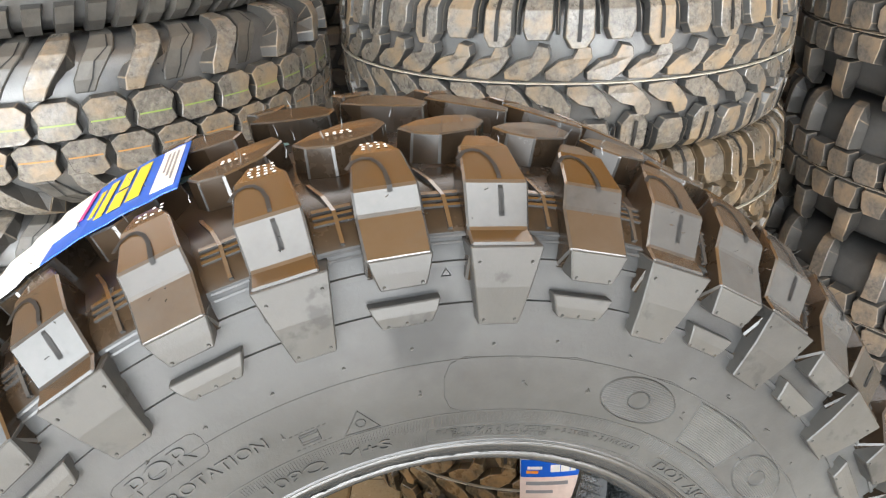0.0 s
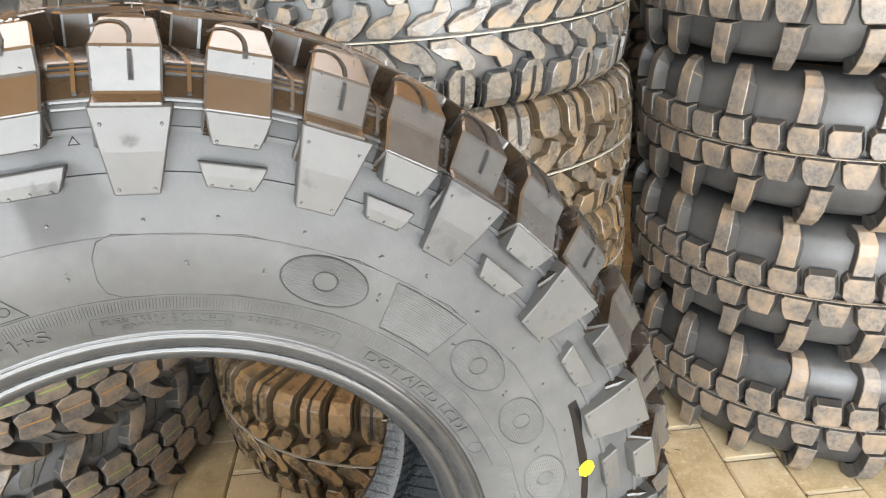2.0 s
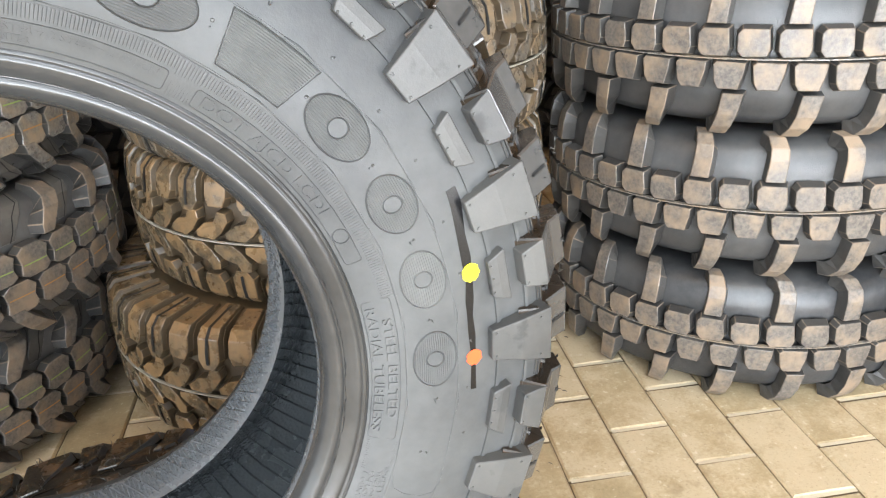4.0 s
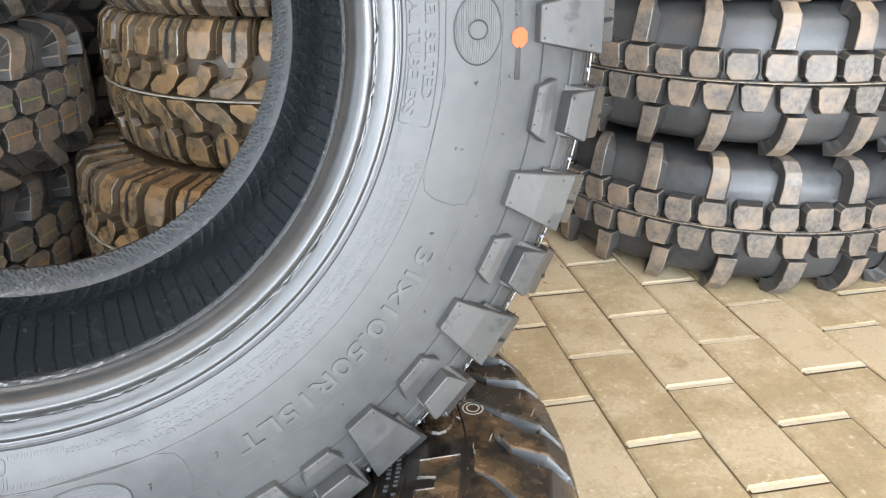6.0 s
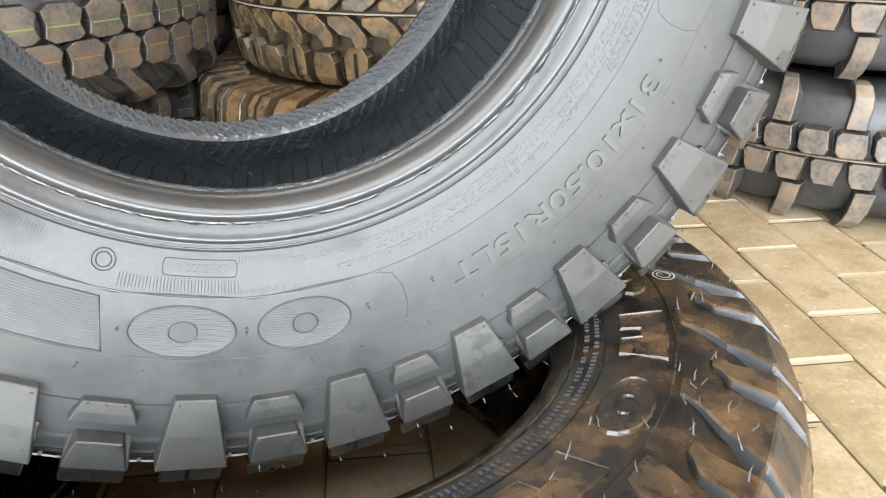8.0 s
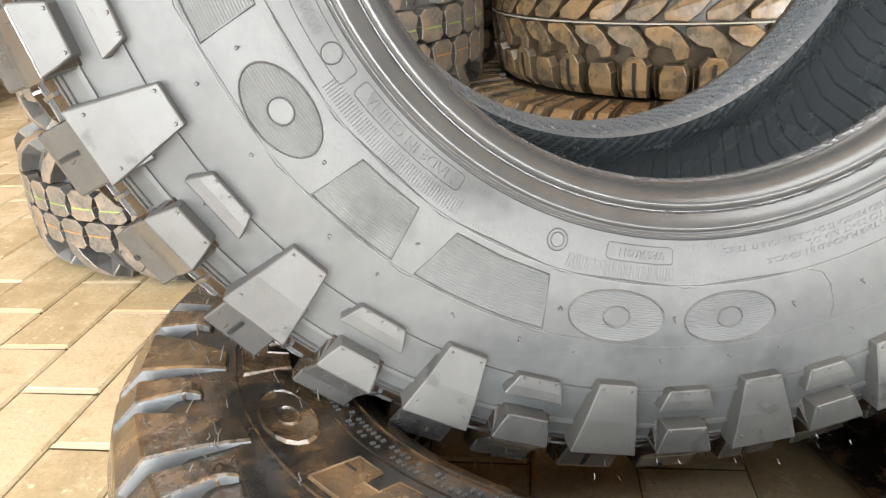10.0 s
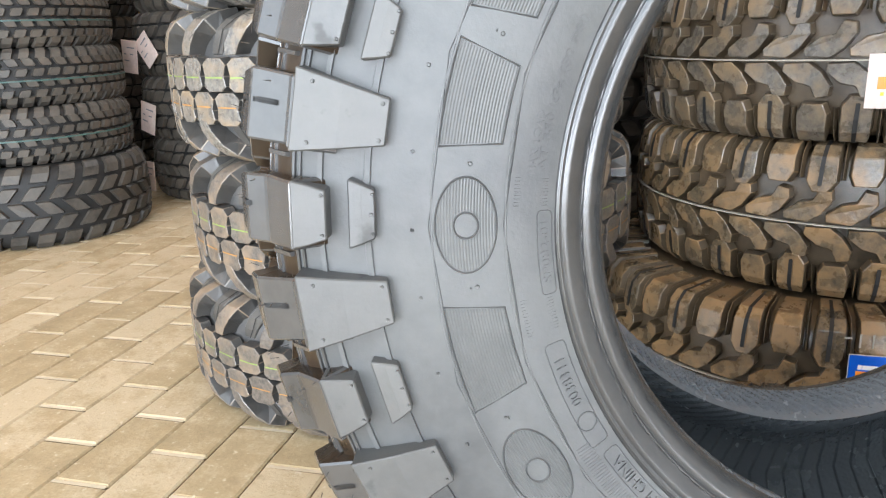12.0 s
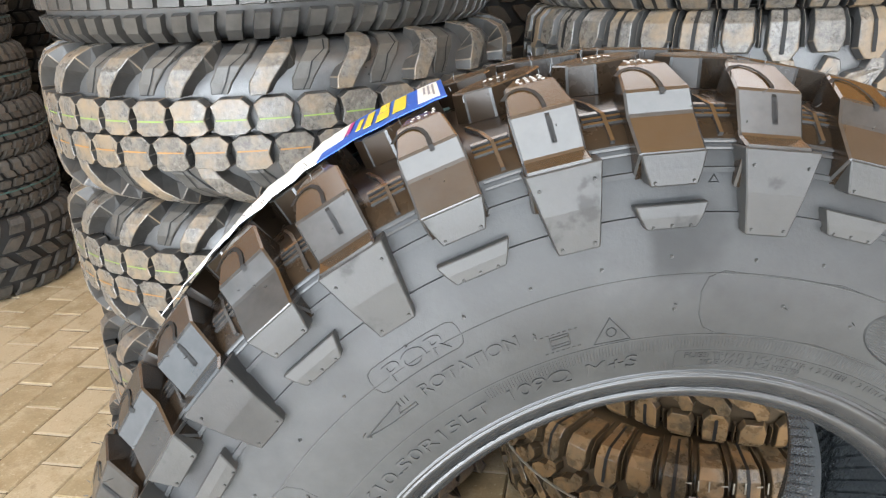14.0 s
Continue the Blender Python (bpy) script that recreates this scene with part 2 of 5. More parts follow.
GREY_PRINT = plain("grey_print", (0.25, 0.25, 0.27), 0.5)
MAGENTA = plain("magenta_print", (0.55, 0.03, 0.25), 0.4)
WHITE_LINE = plain("white_line_paint", (0.40, 0.37, 0.31), 0.5)
GREEN_LINE = plain("green_line_paint", (0.24, 0.34, 0.08), 0.5)
ORANGE_LINE = plain("orange_line_paint", (0.40, 0.20, 0.055), 0.5)
TEAL = plain("teal_line_paint", (0.06, 0.12, 0.11), 0.5)


def paver_mat(name, a, c, joined):
    m, n, l, b = mat(name, a, 0.75, 0.0, 0.35)
    tc = n.new("ShaderNodeTexCoord")
    co = tc.outputs["Object"]
    if joined:
        rnd = n.new("ShaderNodeNewGeometry").outputs["Random Per Island"]
        geo = co
    else:
        info = n.new("ShaderNodeObjectInfo")
        rnd = info.outputs["Random"]
        add = n.new("ShaderNodeVectorMath")
        l.new(co, add.inputs[0])
        l.new(info.outputs["Location"], add.inputs[1])
        geo = add.outputs[0]
    big = noise_tex(n, l, 14.0, 6, 0.65, geo)
    fine = noise_tex(n, l, 160.0, 4, 0.7, geo)
    s = n.new("ShaderNodeMath")
    s.operation = "MULTIPLY_ADD"
    l.new(rnd, s.inputs[0])
    s.inputs[1].default_value = 0.30
    l.new(big.outputs[0], s.inputs[2])
    s2 = n.new("ShaderNodeMath")
    s2.operation = "MULTIPLY_ADD"
    l.new(fine.outputs[0], s2.inputs[0])
    s2.inputs[1].default_value = 0.5
    l.new(s.outputs[0], s2.inputs[2])
    l.new(ramp(n, l, s2.outputs[0], [(0.52, tuple(v * 0.76 for v in a)), (0.80, a), (1.0, c)]), b.inputs["Base Color"])
    src = b.inputs["Base Color"].links[0].from_socket
    for scale, lo, hi, amount, tone in ((70.0, 0.62, 0.70, 0.55, (0.62, 0.54, 0.40)), (22.0, 0.60, 0.72, 0.45, (0.25, 0.185, 0.105)), (240.0, 0.60, 0.68, 0.5, (0.24, 0.18, 0.11))):
        # pale scuffs, darker stains and fine pits
        spot = noise_tex(n, l, scale, 3, 0.6, geo)
        mx = n.new("ShaderNodeMix")
        mx.data_type = "RGBA"
        l.new(value_map(n, l, spot.outputs[0], lo, hi, 0.0, amount), mx.inputs["Factor"])
        l.new(src, mx.inputs["A"])
        mx.inputs["B"].default_value = (*tone, 1)
        src = mx.outputs["Result"]
    l.new(src, b.inputs["Base Color"])
    bump(n, l, b, big.outputs[0], 0.3, 0.006)
    bump(n, l, b, fine.outputs[0], 0.35, 0.0015)
    return m


PAVER = paver_mat("concrete_paver", (0.365, 0.282, 0.162), (0.47, 0.380, 0.248), False)
PAVER_FAR = paver_mat("concrete_paver_far", (0.365, 0.282, 0.162), (0.47, 0.380, 0.248), True)
JOINT_DARK = plain("joint_dirt", (0.17, 0.125, 0.075), 0.9, 0.2, 0.12)
JOINT_LIGHT = plain("joint_sand", (0.60, 0.52, 0.38), 0.8, 0.3, 0.05)


def wood_mat(name, a, c):
    m, n, l, b = mat(name, a, 0.5)
    co = n.new("ShaderNodeTexCoord").outputs["Object"]
    t = noise_tex(n, l, 6.0, 6, 0.6, co, (1, 12, 12))
    l.new(ramp(n, l, t.outputs[0], [(0.3, a), (0.7, c)]), b.inputs["Base Color"])
    bump(n, l, b, t.outputs[0], 0.2, 0.004)
    return m


CEILING = wood_mat("brown_ceiling_boards", (0.42, 0.24, 0.09), (0.55, 0.33, 0.13))
WALL = plain("brown_plaster", (0.55, 0.27, 0.085), 0.85, 0.3, 0.08)
WALL_FRONT = plain("pale_plaster", (0.62, 0.62, 0.60), 0.85, 0.3, 0.06)
ASPHALT = plain("yard_concrete", (0.34, 0.32, 0.29), 0.9, 0.3, 0.1)


# ---- mesh helpers ----
def obj(name, bm, material, parent=None, label="", smooth=False, m=None):
    me = bpy.data.meshes.new(name)
    bm.normal_update()
    bm.to_mesh(me)
    bm.free()
    for k in material if isinstance(material, (list, tuple)) else [material]:
        me.materials.append(k)
    if smooth:
        me.polygons.foreach_set("use_smooth", [True] * len(me.polygons))
    ob = new(name, me)
    ob.parent = parent
    if m is not None:
        ob.matrix_basis = m
    if label:
        ob["label"] = label
    return ob


def share(ob, parent, m):
    """Another part on the same mesh."""
    o = new(ob.name.split(".")[0], ob.data)
    o.parent = parent
    o.matrix_basis = m
    return o


def thing(name, m, label, category, group="", kind=""):
    e = new(name)
    e.empty_display_size = 0.05
    e.matrix_basis = m
    return tagged(e, label, category, group, kind)


def box(bm, x0, x1, y0, y1, z0, z1, bevel=0.0):
    v = bmesh.ops.create_cube(bm, size=1.0)["verts"]
    bmesh.ops.scale(bm, verts=v, vec=(x1 - x0, y1 - y0, z1 - z0))
    bmesh.ops.translate(bm, verts=v, vec=((x0 + x1) / 2, (y0 + y1) / 2, (z0 + z1) / 2))
    if bevel:
        es = list({e for k in v for e in k.link_edges})
        bmesh.ops.bevel(bm, geom=es, offset=bevel, segments=1, affect="EDGES")


def at_polar(a, r, w):
    return Vector((r * math.cos(radians(a)), r * math.sin(radians(a)), w))


def lathe(profile, n=128, closed=False):
    """A ring swept round the local z axis from (radius, height) points."""
    bm = bmesh.new()
    rings = [[bm.verts.new(at_polar(360 * i / n, r, w)) for r, w in profile] for i in range(n)]
    k = len(profile)
    for i in range(n):
        a, b = rings[i], rings[(i + 1) % n]
        for j in range(k if closed else k - 1):
            bm.faces.new((a[j], b[j], b[(j + 1) % k], a[(j + 1) % k]))
    return bm


def add_patch(bm, prof, left, right, depth, inset=0.0, cuts=1, flank=0):
    """A lug over the profile points (radius, height), bounded by two angles at each of them, its foot sunk by depth along the profile's inward normal.
    inset: degrees by which the outer face is narrower than the foot."""
    k = len(prof)
    pts = [Vector(p) for p in prof]
    out, foot = [], []
    for i, p in enumerate(pts):
        t = (pts[min(i + 1, k - 1)] - pts[max(i - 1, 0)]).normalized()
        nrm = Vector((t.y, -t.x))
        q = p - nrm * depth
        row_o, row_f = [], []
        for j in range(cuts + 1):
            f = j / cuts
            a = left[i] + (right[i] - left[i]) * f
            ai = a - inset * (2 * f - 1) * (1 if right[i] > left[i] else -1)
            row_o.append(bm.verts.new(at_polar(ai, *p)))
            row_f.append(bm.verts.new(at_polar(a, *q)))
        out.append(row_o)
        foot.append(row_f)
    fs = []
    for i in range(k - 1):
        for j in range(cuts):
            fs.append((out[i][j], out[i][j + 1], out[i + 1][j + 1], out[i + 1][j]))
        fs.append((out[i][0], out[i + 1][0], foot[i + 1][0], foot[i][0]))
        fs.append((out[i + 1][-1], out[i][-1], foot[i][-1], foot[i + 1][-1]))
    for j in range(cuts):
        fs.append((out[0][j + 1], out[0][j], foot[0][j], foot[0][j + 1]))
        fs.append((out[-1][j], out[-1][j + 1], foot[-1][j + 1], foot[-1][j]))
    made = []
    for q, f in enumerate(fs):
        face_new = bm.faces.new(f)
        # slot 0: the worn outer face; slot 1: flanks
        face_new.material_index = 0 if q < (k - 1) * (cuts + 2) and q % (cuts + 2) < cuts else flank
        made.append(face_new)
    return out, made


def add_prism(bm, poly, top, foot, shrink=0.86, R=0.39, flank=0):
    """A tread block: a polygon of (metres along, metres across), its top face on the curve top(u), its foot on foot(u)."""
    cx = sum(p[0] for p in poly) / len(poly)
    cu = sum(p[1] for p in poly) / len(poly)
    up = [bm.verts.new(at_polar(math.degrees((cx + (s - cx) * shrink) / R), top(cu + (u - cu) * shrink), cu + (u - cu) * shrink)) for s, u in poly]
    lo = [bm.verts.new(at_polar(math.degrees(s / R), foot(u), u)) for s, u in poly]
    n = len(poly)
    bm.faces.new(up)
    for i in range(n):
        bm.faces.new((lo[i], lo[(i + 1) % n], up[(i + 1) % n], up[i])).material_index = flank


def finish(bm, bev=0.0):
    bmesh.ops.recalc_face_normals(bm, faces=bm.faces)
    if bev:
        bmesh.ops.bevel(bm, geom=[e for e in bm.edges if e.calc_face_angle(0.0) > 0.35], offset=bev, segments=1, affect="EDGES", clamp_overlap=True)
    return bm


def spin(a):
    return Matrix.Rotation(radians(a), 4, "Z")

# ---- the shop ----
def wall(name, material, label, *b):
    bm = bmesh.new()
    box(bm, *b)
    return tagged(obj(name, bm, material), label, "wall", kind="structure")


wall("wall_back", WALL, "plain brown plastered shop wall", -4.3, 4.3, 3.5, 3.7, -0.1, 3.4)
bm = bmesh.new()
for q in ((-3.6, -3.0, -0.1, 3.4), (0.4, 3.7, -0.1, 3.4), (-3.0, 0.4, 2.3, 3.4)):
    box(bm, -4.5, -4.3, *q)
tagged(obj("wall_left", bm, WALL_FRONT), "pale plastered shop wall with an open side doorway", "wall", kind="structure")
wall("wall_right", WALL_FRONT, "plain pale plastered shop wall", 4.3, 4.5, -3.6, 4.1, -0.1, 3.4)
bm = bmesh.new()
box(bm, -4.3, -3.8, -3.6, -3.4, -0.1, 3.4)
box(bm, 3.8, 4.3, -3.6, -3.4, -0.1, 3.4)
box(bm, -3.8, 3.8, -3.6, -3.4, 3.1, 3.4)
tagged(obj("wall_front", bm, WALL_FRONT), "cream shop front wall with a wide open doorway", "wall", kind="structure")
bm = bmesh.new()
x = -4.3
while x < 4.3:
    # boards run front to back and leave out the roof light and the added rear opening
    for y0, y1 in ((-3.4, -3.15), (-1.25, 2.27), (3.23, 3.5)) if -2.75 <= x < 1.75 else ((-3.4, 2.27), (3.23, 3.5)) if 1.75 <= x < 2.3 else ((-3.4, 3.5),):
        box(bm, x + 0.004, min(x + 0.196, 4.3), y0, y1, 3.2, 3.24)
    x += 0.2
for k in range(8):
    # curbs of the roof light and of the added rear opening
    box(bm, *((-2.72, 1.72, -3.17, -3.15), (-2.72, 1.72, -1.25, -1.23), (-2.74, -2.72, -3.17, -1.23), (1.72, 1.74, -3.17, -1.23),
              (-2.72, 2.32, 2.25, 2.27), (-2.72, 2.32, 3.23, 3.25), (-2.74, -2.72, 2.25, 3.25), (2.32, 2.34, 2.25, 3.25))[k], 3.2, 3.5)
tagged(obj("ceiling", bm, CEILING), "brown board ceiling with a roof light", "ceiling", kind="structure")
# unseen panels added above both roof openings to keep direct sun out
bm = bmesh.new()
box(bm, -2.74, 1.74, -3.17, -1.23, 3.5, 3.52)
box(bm, -2.74, 2.34, 2.25, 3.25, 3.5, 3.52)
tagged(obj("rooflight_panel", bm, WHITE), "white opaque panel added out of view to block sun over the roof openings", "roof light", kind="structure")
bm = bmesh.new()
box(bm, -60, 60, -120, -3.4, -0.16, -0.06)
box(bm, -60, -4.5, -3.4, 60, -0.16, -0.06)
tagged(obj("ground", bm, ASPHALT), "pale concrete yard outside the shop", "ground", kind="structure")

# ---- stacked tyres ----
def carcass_profile(R, W, bead=0.195):
    o = [(bead, W * 0.74), (bead + 0.004, W * 0.84), (bead + 0.016, W * 0.90), (bead + 0.03, W * 0.93), (R * 0.70, W * 0.985), (R * 0.80, W), (R * 0.87, W * 0.965), (R * 0.915, W * 0.89), (R * 0.948, W * 0.78), (R * 0.962, W * 0.5), (R * 0.966, 0)]
    o += [(r, -w) for r, w in o[-2::-1]]
    i = [(bead + 0.012, -W * 0.72), (R * 0.75, -W * 0.88), (R * 0.90, -W * 0.6), (R * 0.925, 0), (R * 0.90, W * 0.6), (R * 0.75, W * 0.88), (bead + 0.012, W * 0.72)]
    return o + i


def top_curve(R, W):
    return lambda u: R - 0.010 * (abs(u) / W) ** 2.5


def foot_curve(R, W):
    return lambda u: R * 0.966 - 0.012 * (abs(u) / W) ** 2.5 - 0.004


def shoulder_lug(R, W, inner, side, half, sweep, drop=0.0, thick=0.017, curve=0.0, point=1.0):
    """A lug from the tread edge down on to the sidewall. half: degrees; sweep: degrees between its ends."""
    prof = [(R - 0.0005, W * inner), (R - 0.003, W * (0.70 if point == 1.0 else inner + 0.13)), (R - 0.008, W * 0.86), (R * 0.945, W * 0.985), (R * (0.895 - drop), W * 1.02)]
    k = len(prof)
    mid = [sweep * (i / (k - 1)) + curve * math.sin(math.pi * i / (k - 1)) for i in range(k)]
    wd = [half * (1 - 0.10 * i / (k - 1)) * (point if i == 0 else 1.0) for i in range(k)]
    bm = bmesh.new()
    add_patch(bm, [(r, w * side) for r, w in prof], [m - h for m, h in zip(mid, wd)], [m + h for m, h in zip(mid, wd)], thick * side, 0.5, 2, 1)
    return finish(bm, 0.0012)


def poly_block(R, W, poly, shrink=0.88):
    bm = bmesh.new()
    add_prism(bm, poly, top_curve(R, W), foot_curve(R, W), shrink, R, 1)
    return finish(bm, 0.0010)


def row_of(name, bm, material, parent, n, phase=0.0):
    first = obj(name, bm, material, parent, m=spin(phase))
    for i in range(1, n):
        share(first, parent, spin(phase + 360 * i / n))
    return first


def paint_line(parent, name, R, W, u, half, n, duty, material, phase=0.0, lift=0.0006):
    bm = bmesh.new()
    tc = top_curve(R, W)
    for i in range(n):
        a0 = phase + 360 * (i - duty / 2) / n
        a1 = phase + 360 * (i + duty / 2) / n
        for s in range(3):
            b0, b1 = a0 + (a1 - a0) * s / 3, a0 + (a1 - a0) * (s + 1) / 3
            r = tc(u) + lift
            v = [bm.verts.new(at_polar(b0, r, u - half)), bm.verts.new(at_polar(b1, r, u - half)), bm.verts.new(at_polar(b1, r, u + half)), bm.verts.new(at_polar(b0, r, u + half))]
            bm.faces.new(v)
    return obj(name, bm, material, parent)


def hexa(w, h, k=0.3, skew=0.0):
    """A six-sided outline, w along and h across."""
    return [(-w / 2, -h / 2 * (1 - k)), (-w / 2 * (1 - k) + skew, -h / 2), (w / 2 * (1 - k) + skew, -h / 2), (w / 2, -h / 2 * (1 - k)),
            (w / 2, h / 2 * (1 - k)), (w / 2 * (1 - k) - skew, h / 2), (-w / 2 * (1 - k) - skew, h / 2), (-w / 2, h / 2 * (1 - k))]


def shifted(poly, du, ds=0.0):
    return [(s + ds, u + du) for s, u in poly]


def mud_tire(m, label, R=0.385, W=0.117):
    """Narrow upright shoulder lugs with wide smooth gaps, and two middle rows of small blocks along a mould line."""
    t = thing("tire", m, label, "tire", "stack of mud tires")
    obj("carcass", lathe(carcass_profile(R - 0.011, W * 0.94), 96, True), MUD_BODY, t, smooth=True)
    n = 22
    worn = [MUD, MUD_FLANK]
    row_of("shoulder_lug", shoulder_lug(R, W, 0.425, 1, 2.6, -1.6, 0.0, 0.024, 1.3), worn, t, n)
    row_of("shoulder_lug", shoulder_lug(R, W, 0.425, -1, 2.7, -4.4, 0.0, 0.024, 0.4), worn, t, n, 5.0)
    row_of("tread_block", poly_block(R, W, shifted([(-0.0260, -0.013), (-0.017, -0.0235), (0.022, -0.022), (0.0265, -0.010), (0.0225, 0.0235), (-0.020, 0.0235), (-0.0270, 0.015)], 0.0235), 0.84), worn, t, 2 * n)
    row_of("tread_block", poly_block(R, W, shifted([(-0.0265, 0.018), (-0.020, 0.0235), (0.0270, 0.022), (0.0255, 0.006), (0.018, -0.0235), (-0.015, -0.0235), (-0.022, -0.012)], -0.0235), 0.84), worn, t, 2 * n, 3.6)
    obj("mould_line", lathe([(R - 0.009, -0.0022), (R - 0.004, -0.001), (R - 0.004, 0.001), (R - 0.009, 0.0022)], 96), STACK, t)
    return t


def all_terrain_tire(m, label, R=0.397, W=0.112, group="stack of all-terrain tires", skin_mat=None, drop=0.0):
    """Rounded and notched shoulder blocks in turn, ribs between them, and two slanting middle rows on either side of a white line."""
    t = thing("tire", m, label, "tire", group)
    obj("carcass", lathe(carcass_profile(R - 0.005, W * 0.97), 96, True), BROWN_BODY if skin_mat else STACK_BODY, t, smooth=True)
    n = 22
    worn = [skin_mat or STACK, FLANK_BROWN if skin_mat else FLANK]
    p = 360 / n
    for s in (1, -1):
        row_of("shoulder_block", shoulder_lug(R, W, 0.42, s, 3.35, 0.6 * s, 0.02 + drop, 0.014, 0.0, 0.55), worn, t, n, s * 2.0)
        row_of("shoulder_block", shoulder_lug(R, W, 0.52, s, 3.4, 0.4 * s, -0.01 + drop, 0.014, 0.0, 0.7), worn, t, n, s * 2.0 + p / 2)
        # thin dark strip on the face paints the shade of a cut
        row_of("shoulder_sipe", shoulder_lug(R + 0.0007, W * 1.004, 0.50, s, 0.07, 0.5 * s, drop, 0.003), SIPE_SHADE, t, n, s * 2.0)
        row_of("shoulder_rib", shoulder_lug(R - 0.006, W, 0.58, s, 0.45, 0.0, drop, 0.010), worn, t, 2 * n, s * 2.0 + p / 4)
        z = [(-0.029, 0.006), (0.002, 0.004), (0.018, 0.016), (0.031, 0.034), (0.029, 0.047), (0.014, 0.050), (0.006, 0.034), (-0.012, 0.030), (-0.030, 0.016)]
        row_of("tread_block", poly_block(R, W, [(q[0] * 1.10, (0.027 + (q[1] - 0.027) * 1.10) * s) for q in z], 0.95), worn, t, 2 * n, 0 if s > 0 else 4.4)
    obj("white_line", lathe([(R - 0.004, -0.0016), (R + 0.0003, -0.0012), (R + 0.0003, 0.0006), (R - 0.004, 0.0010)], 96), WHITE_LINE, t)
    return t


def tractor_tire(m, label, R=0.405, W=0.112, skin_mat=None):
    """Large swept shoulder lugs and two middle rows of waisted blocks with a green and an orange line."""
    t = thing("tire", m, label, "tire", "stack of swept-lug tires")
    obj("carcass", lathe(carcass_profile(R - 0.010, W * 0.95), 96, True), STACK_BODY, t, smooth=True)
    n = 22
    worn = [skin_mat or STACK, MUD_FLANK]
    for s in (1, -1):
        prof = [(R - 0.001, W * 0.42), (R - 0.001, W * 0.56), (R - 0.004, W * 0.74), (R - 0.014, W * 0.88), (R - 0.037, W * 0.98), (R * 0.83, W * 1.02)]
        mid = [-2.6, -1.9, 0.0, 1.7, 2.8, 3.2] if s > 0 else [-3.6, -2.4, 0.6, 3.4, 5.4, 6.2]
        half = [2.4, 2.9, 3.2, 3.2, 3.0, 2.7]
        bm = bmesh.new()
        add_patch(bm, [(r, w * s) for r, w in prof], [a - h for a, h in zip(mid, half)], [a + h for a, h in zip(mid, half)], 0.026 * s, 0.9, 2, 1)
        row_of("shoulder_lug", finish(bm, 0.0012), worn, t, n, 0 if s > 0 else 5.0)
        # a lower stepped block beside each lug, with a dark crooked strip for a cut's shade
        low = [(r - 0.022, w * (0.985 if w > 0.09 else 1.0)) for r, w in prof]
        bm = bmesh.new()
        add_patch(bm, [(r, w * s) for r, w in low], [a + 8.2 - h for a, h in zip(mid, half)], [a + 8.2 + h * 0.95 for a, h in zip(mid, half)], 0.022 * s, 0.6, 2, 1)
        row_of("step_block", finish(bm, 0.0012), [STEP, MUD_FLANK], t, n, 0 if s > 0 else 5.0)
        bm = bmesh.new()
        cut = [(8.6 + q, i) for i, q in enumerate((0.0, 0.6, -0.3, 0.9, 0.4))]
        rows = [[bm.verts.new(at_polar(mid[i] + q + e, low[i][0] + 0.0008, low[i][1] * s + 0.0006 * s)) for e in (-0.16, 0.16)] for q, i in cut]
        for p, q in zip(rows, rows[1:]):
            bm.faces.new((p[0], q[0], q[1], p[1]))
        row_of("step_sipe", bm, SIPE_SHADE, t, n, 0 if s > 0 else 5.0)
        h = [(-0.0250, -0.0185), (-0.0150, -0.0255), (0.0150, -0.0245), (0.0245, -0.0175), (0.0205, -0.003), (0.0262, 0.0135), (0.0150, 0.0240), (-0.0140, 0.0235), (-0.0255, 0.0150), (-0.0215, -0.002)]
        row_of("tread_block", poly_block(R, W, shifted([(x * 1.08, u * 1.02) for x, u in h], 0.0245 * s - 0.004), 0.96), worn, t, 2 * n, 0 if s > 0 else 3.2)
    paint_line(t, "green_line", R, W, 0.016, 0.0010, 2 * n, 0.70, GREEN_LINE)
    paint_line(t, "orange_line", R, W, -0.0265, 0.0010, 2 * n, 0.70, ORANGE_LINE, 3.2)
    return t


def joined_tire(m, label, group, R, W, n, rows, material, line=None, body=None):
    """A tyre too far off to tell its blocks one from another: the whole tread is one mesh."""
    t = thing("tire", m, label, "tire", group)
    obj("carcass", lathe(carcass_profile(R, W), 72, True), body or DARK, t, smooth=True)
    bm = bmesh.new()
    tc, fc = top_curve(R, W), foot_curve(R, W)
    for r, (u, h, w, sk, k) in enumerate(rows):
        for i in range(n):
            ds = 2 * math.pi * R * (i + 0.5 * (r % 2)) / n
            add_prism(bm, shifted([(a + sk * b / h, b) for a, b in hexa(w, h, k)], u, ds), tc, fc, 0.85, R)
    for s in (1, -1):
        for i in range(n):
            a = 360 * (i + 0.25) / n
            hw = 360 / n * 0.32
            pr = [(R - 0.004, W * 0.66 * s), (R - 0.011, W * 0.86 * s), (R * 0.93, W * 0.99 * s), (R * 0.88, W * 1.01 * s)]
            mid = [a + 360 / n * 0.25 * s * q for q in (0, 0.5, 0.8, 1.0)]
            add_patch(bm, pr, [q - hw for q in mid], [q + hw for q in mid], 0.012 * s, 0.2)
    tagged(obj("tread", finish(bm), material, t), "joined tread blocks", kind="stuff")
    if line:
        obj("teal_line", lathe([(R - 0.005, -0.012), (R + 0.0005, -0.011), (R + 0.0005, -0.007), (R - 0.005, -0.006)], 72), line, t)
    return t


rng = random.Random(11)
R_STACK, C_STACK, L_STACK = Vector((1.203, 0.712)), Vector((0.458, 1.013)), Vector((-0.372, 1.062))
mud = mud_tire(pose(R_STACK.x, R_STACK.y, 0.1175, 0, 0, 10), "dusty black mud tire lying flat in a stack")
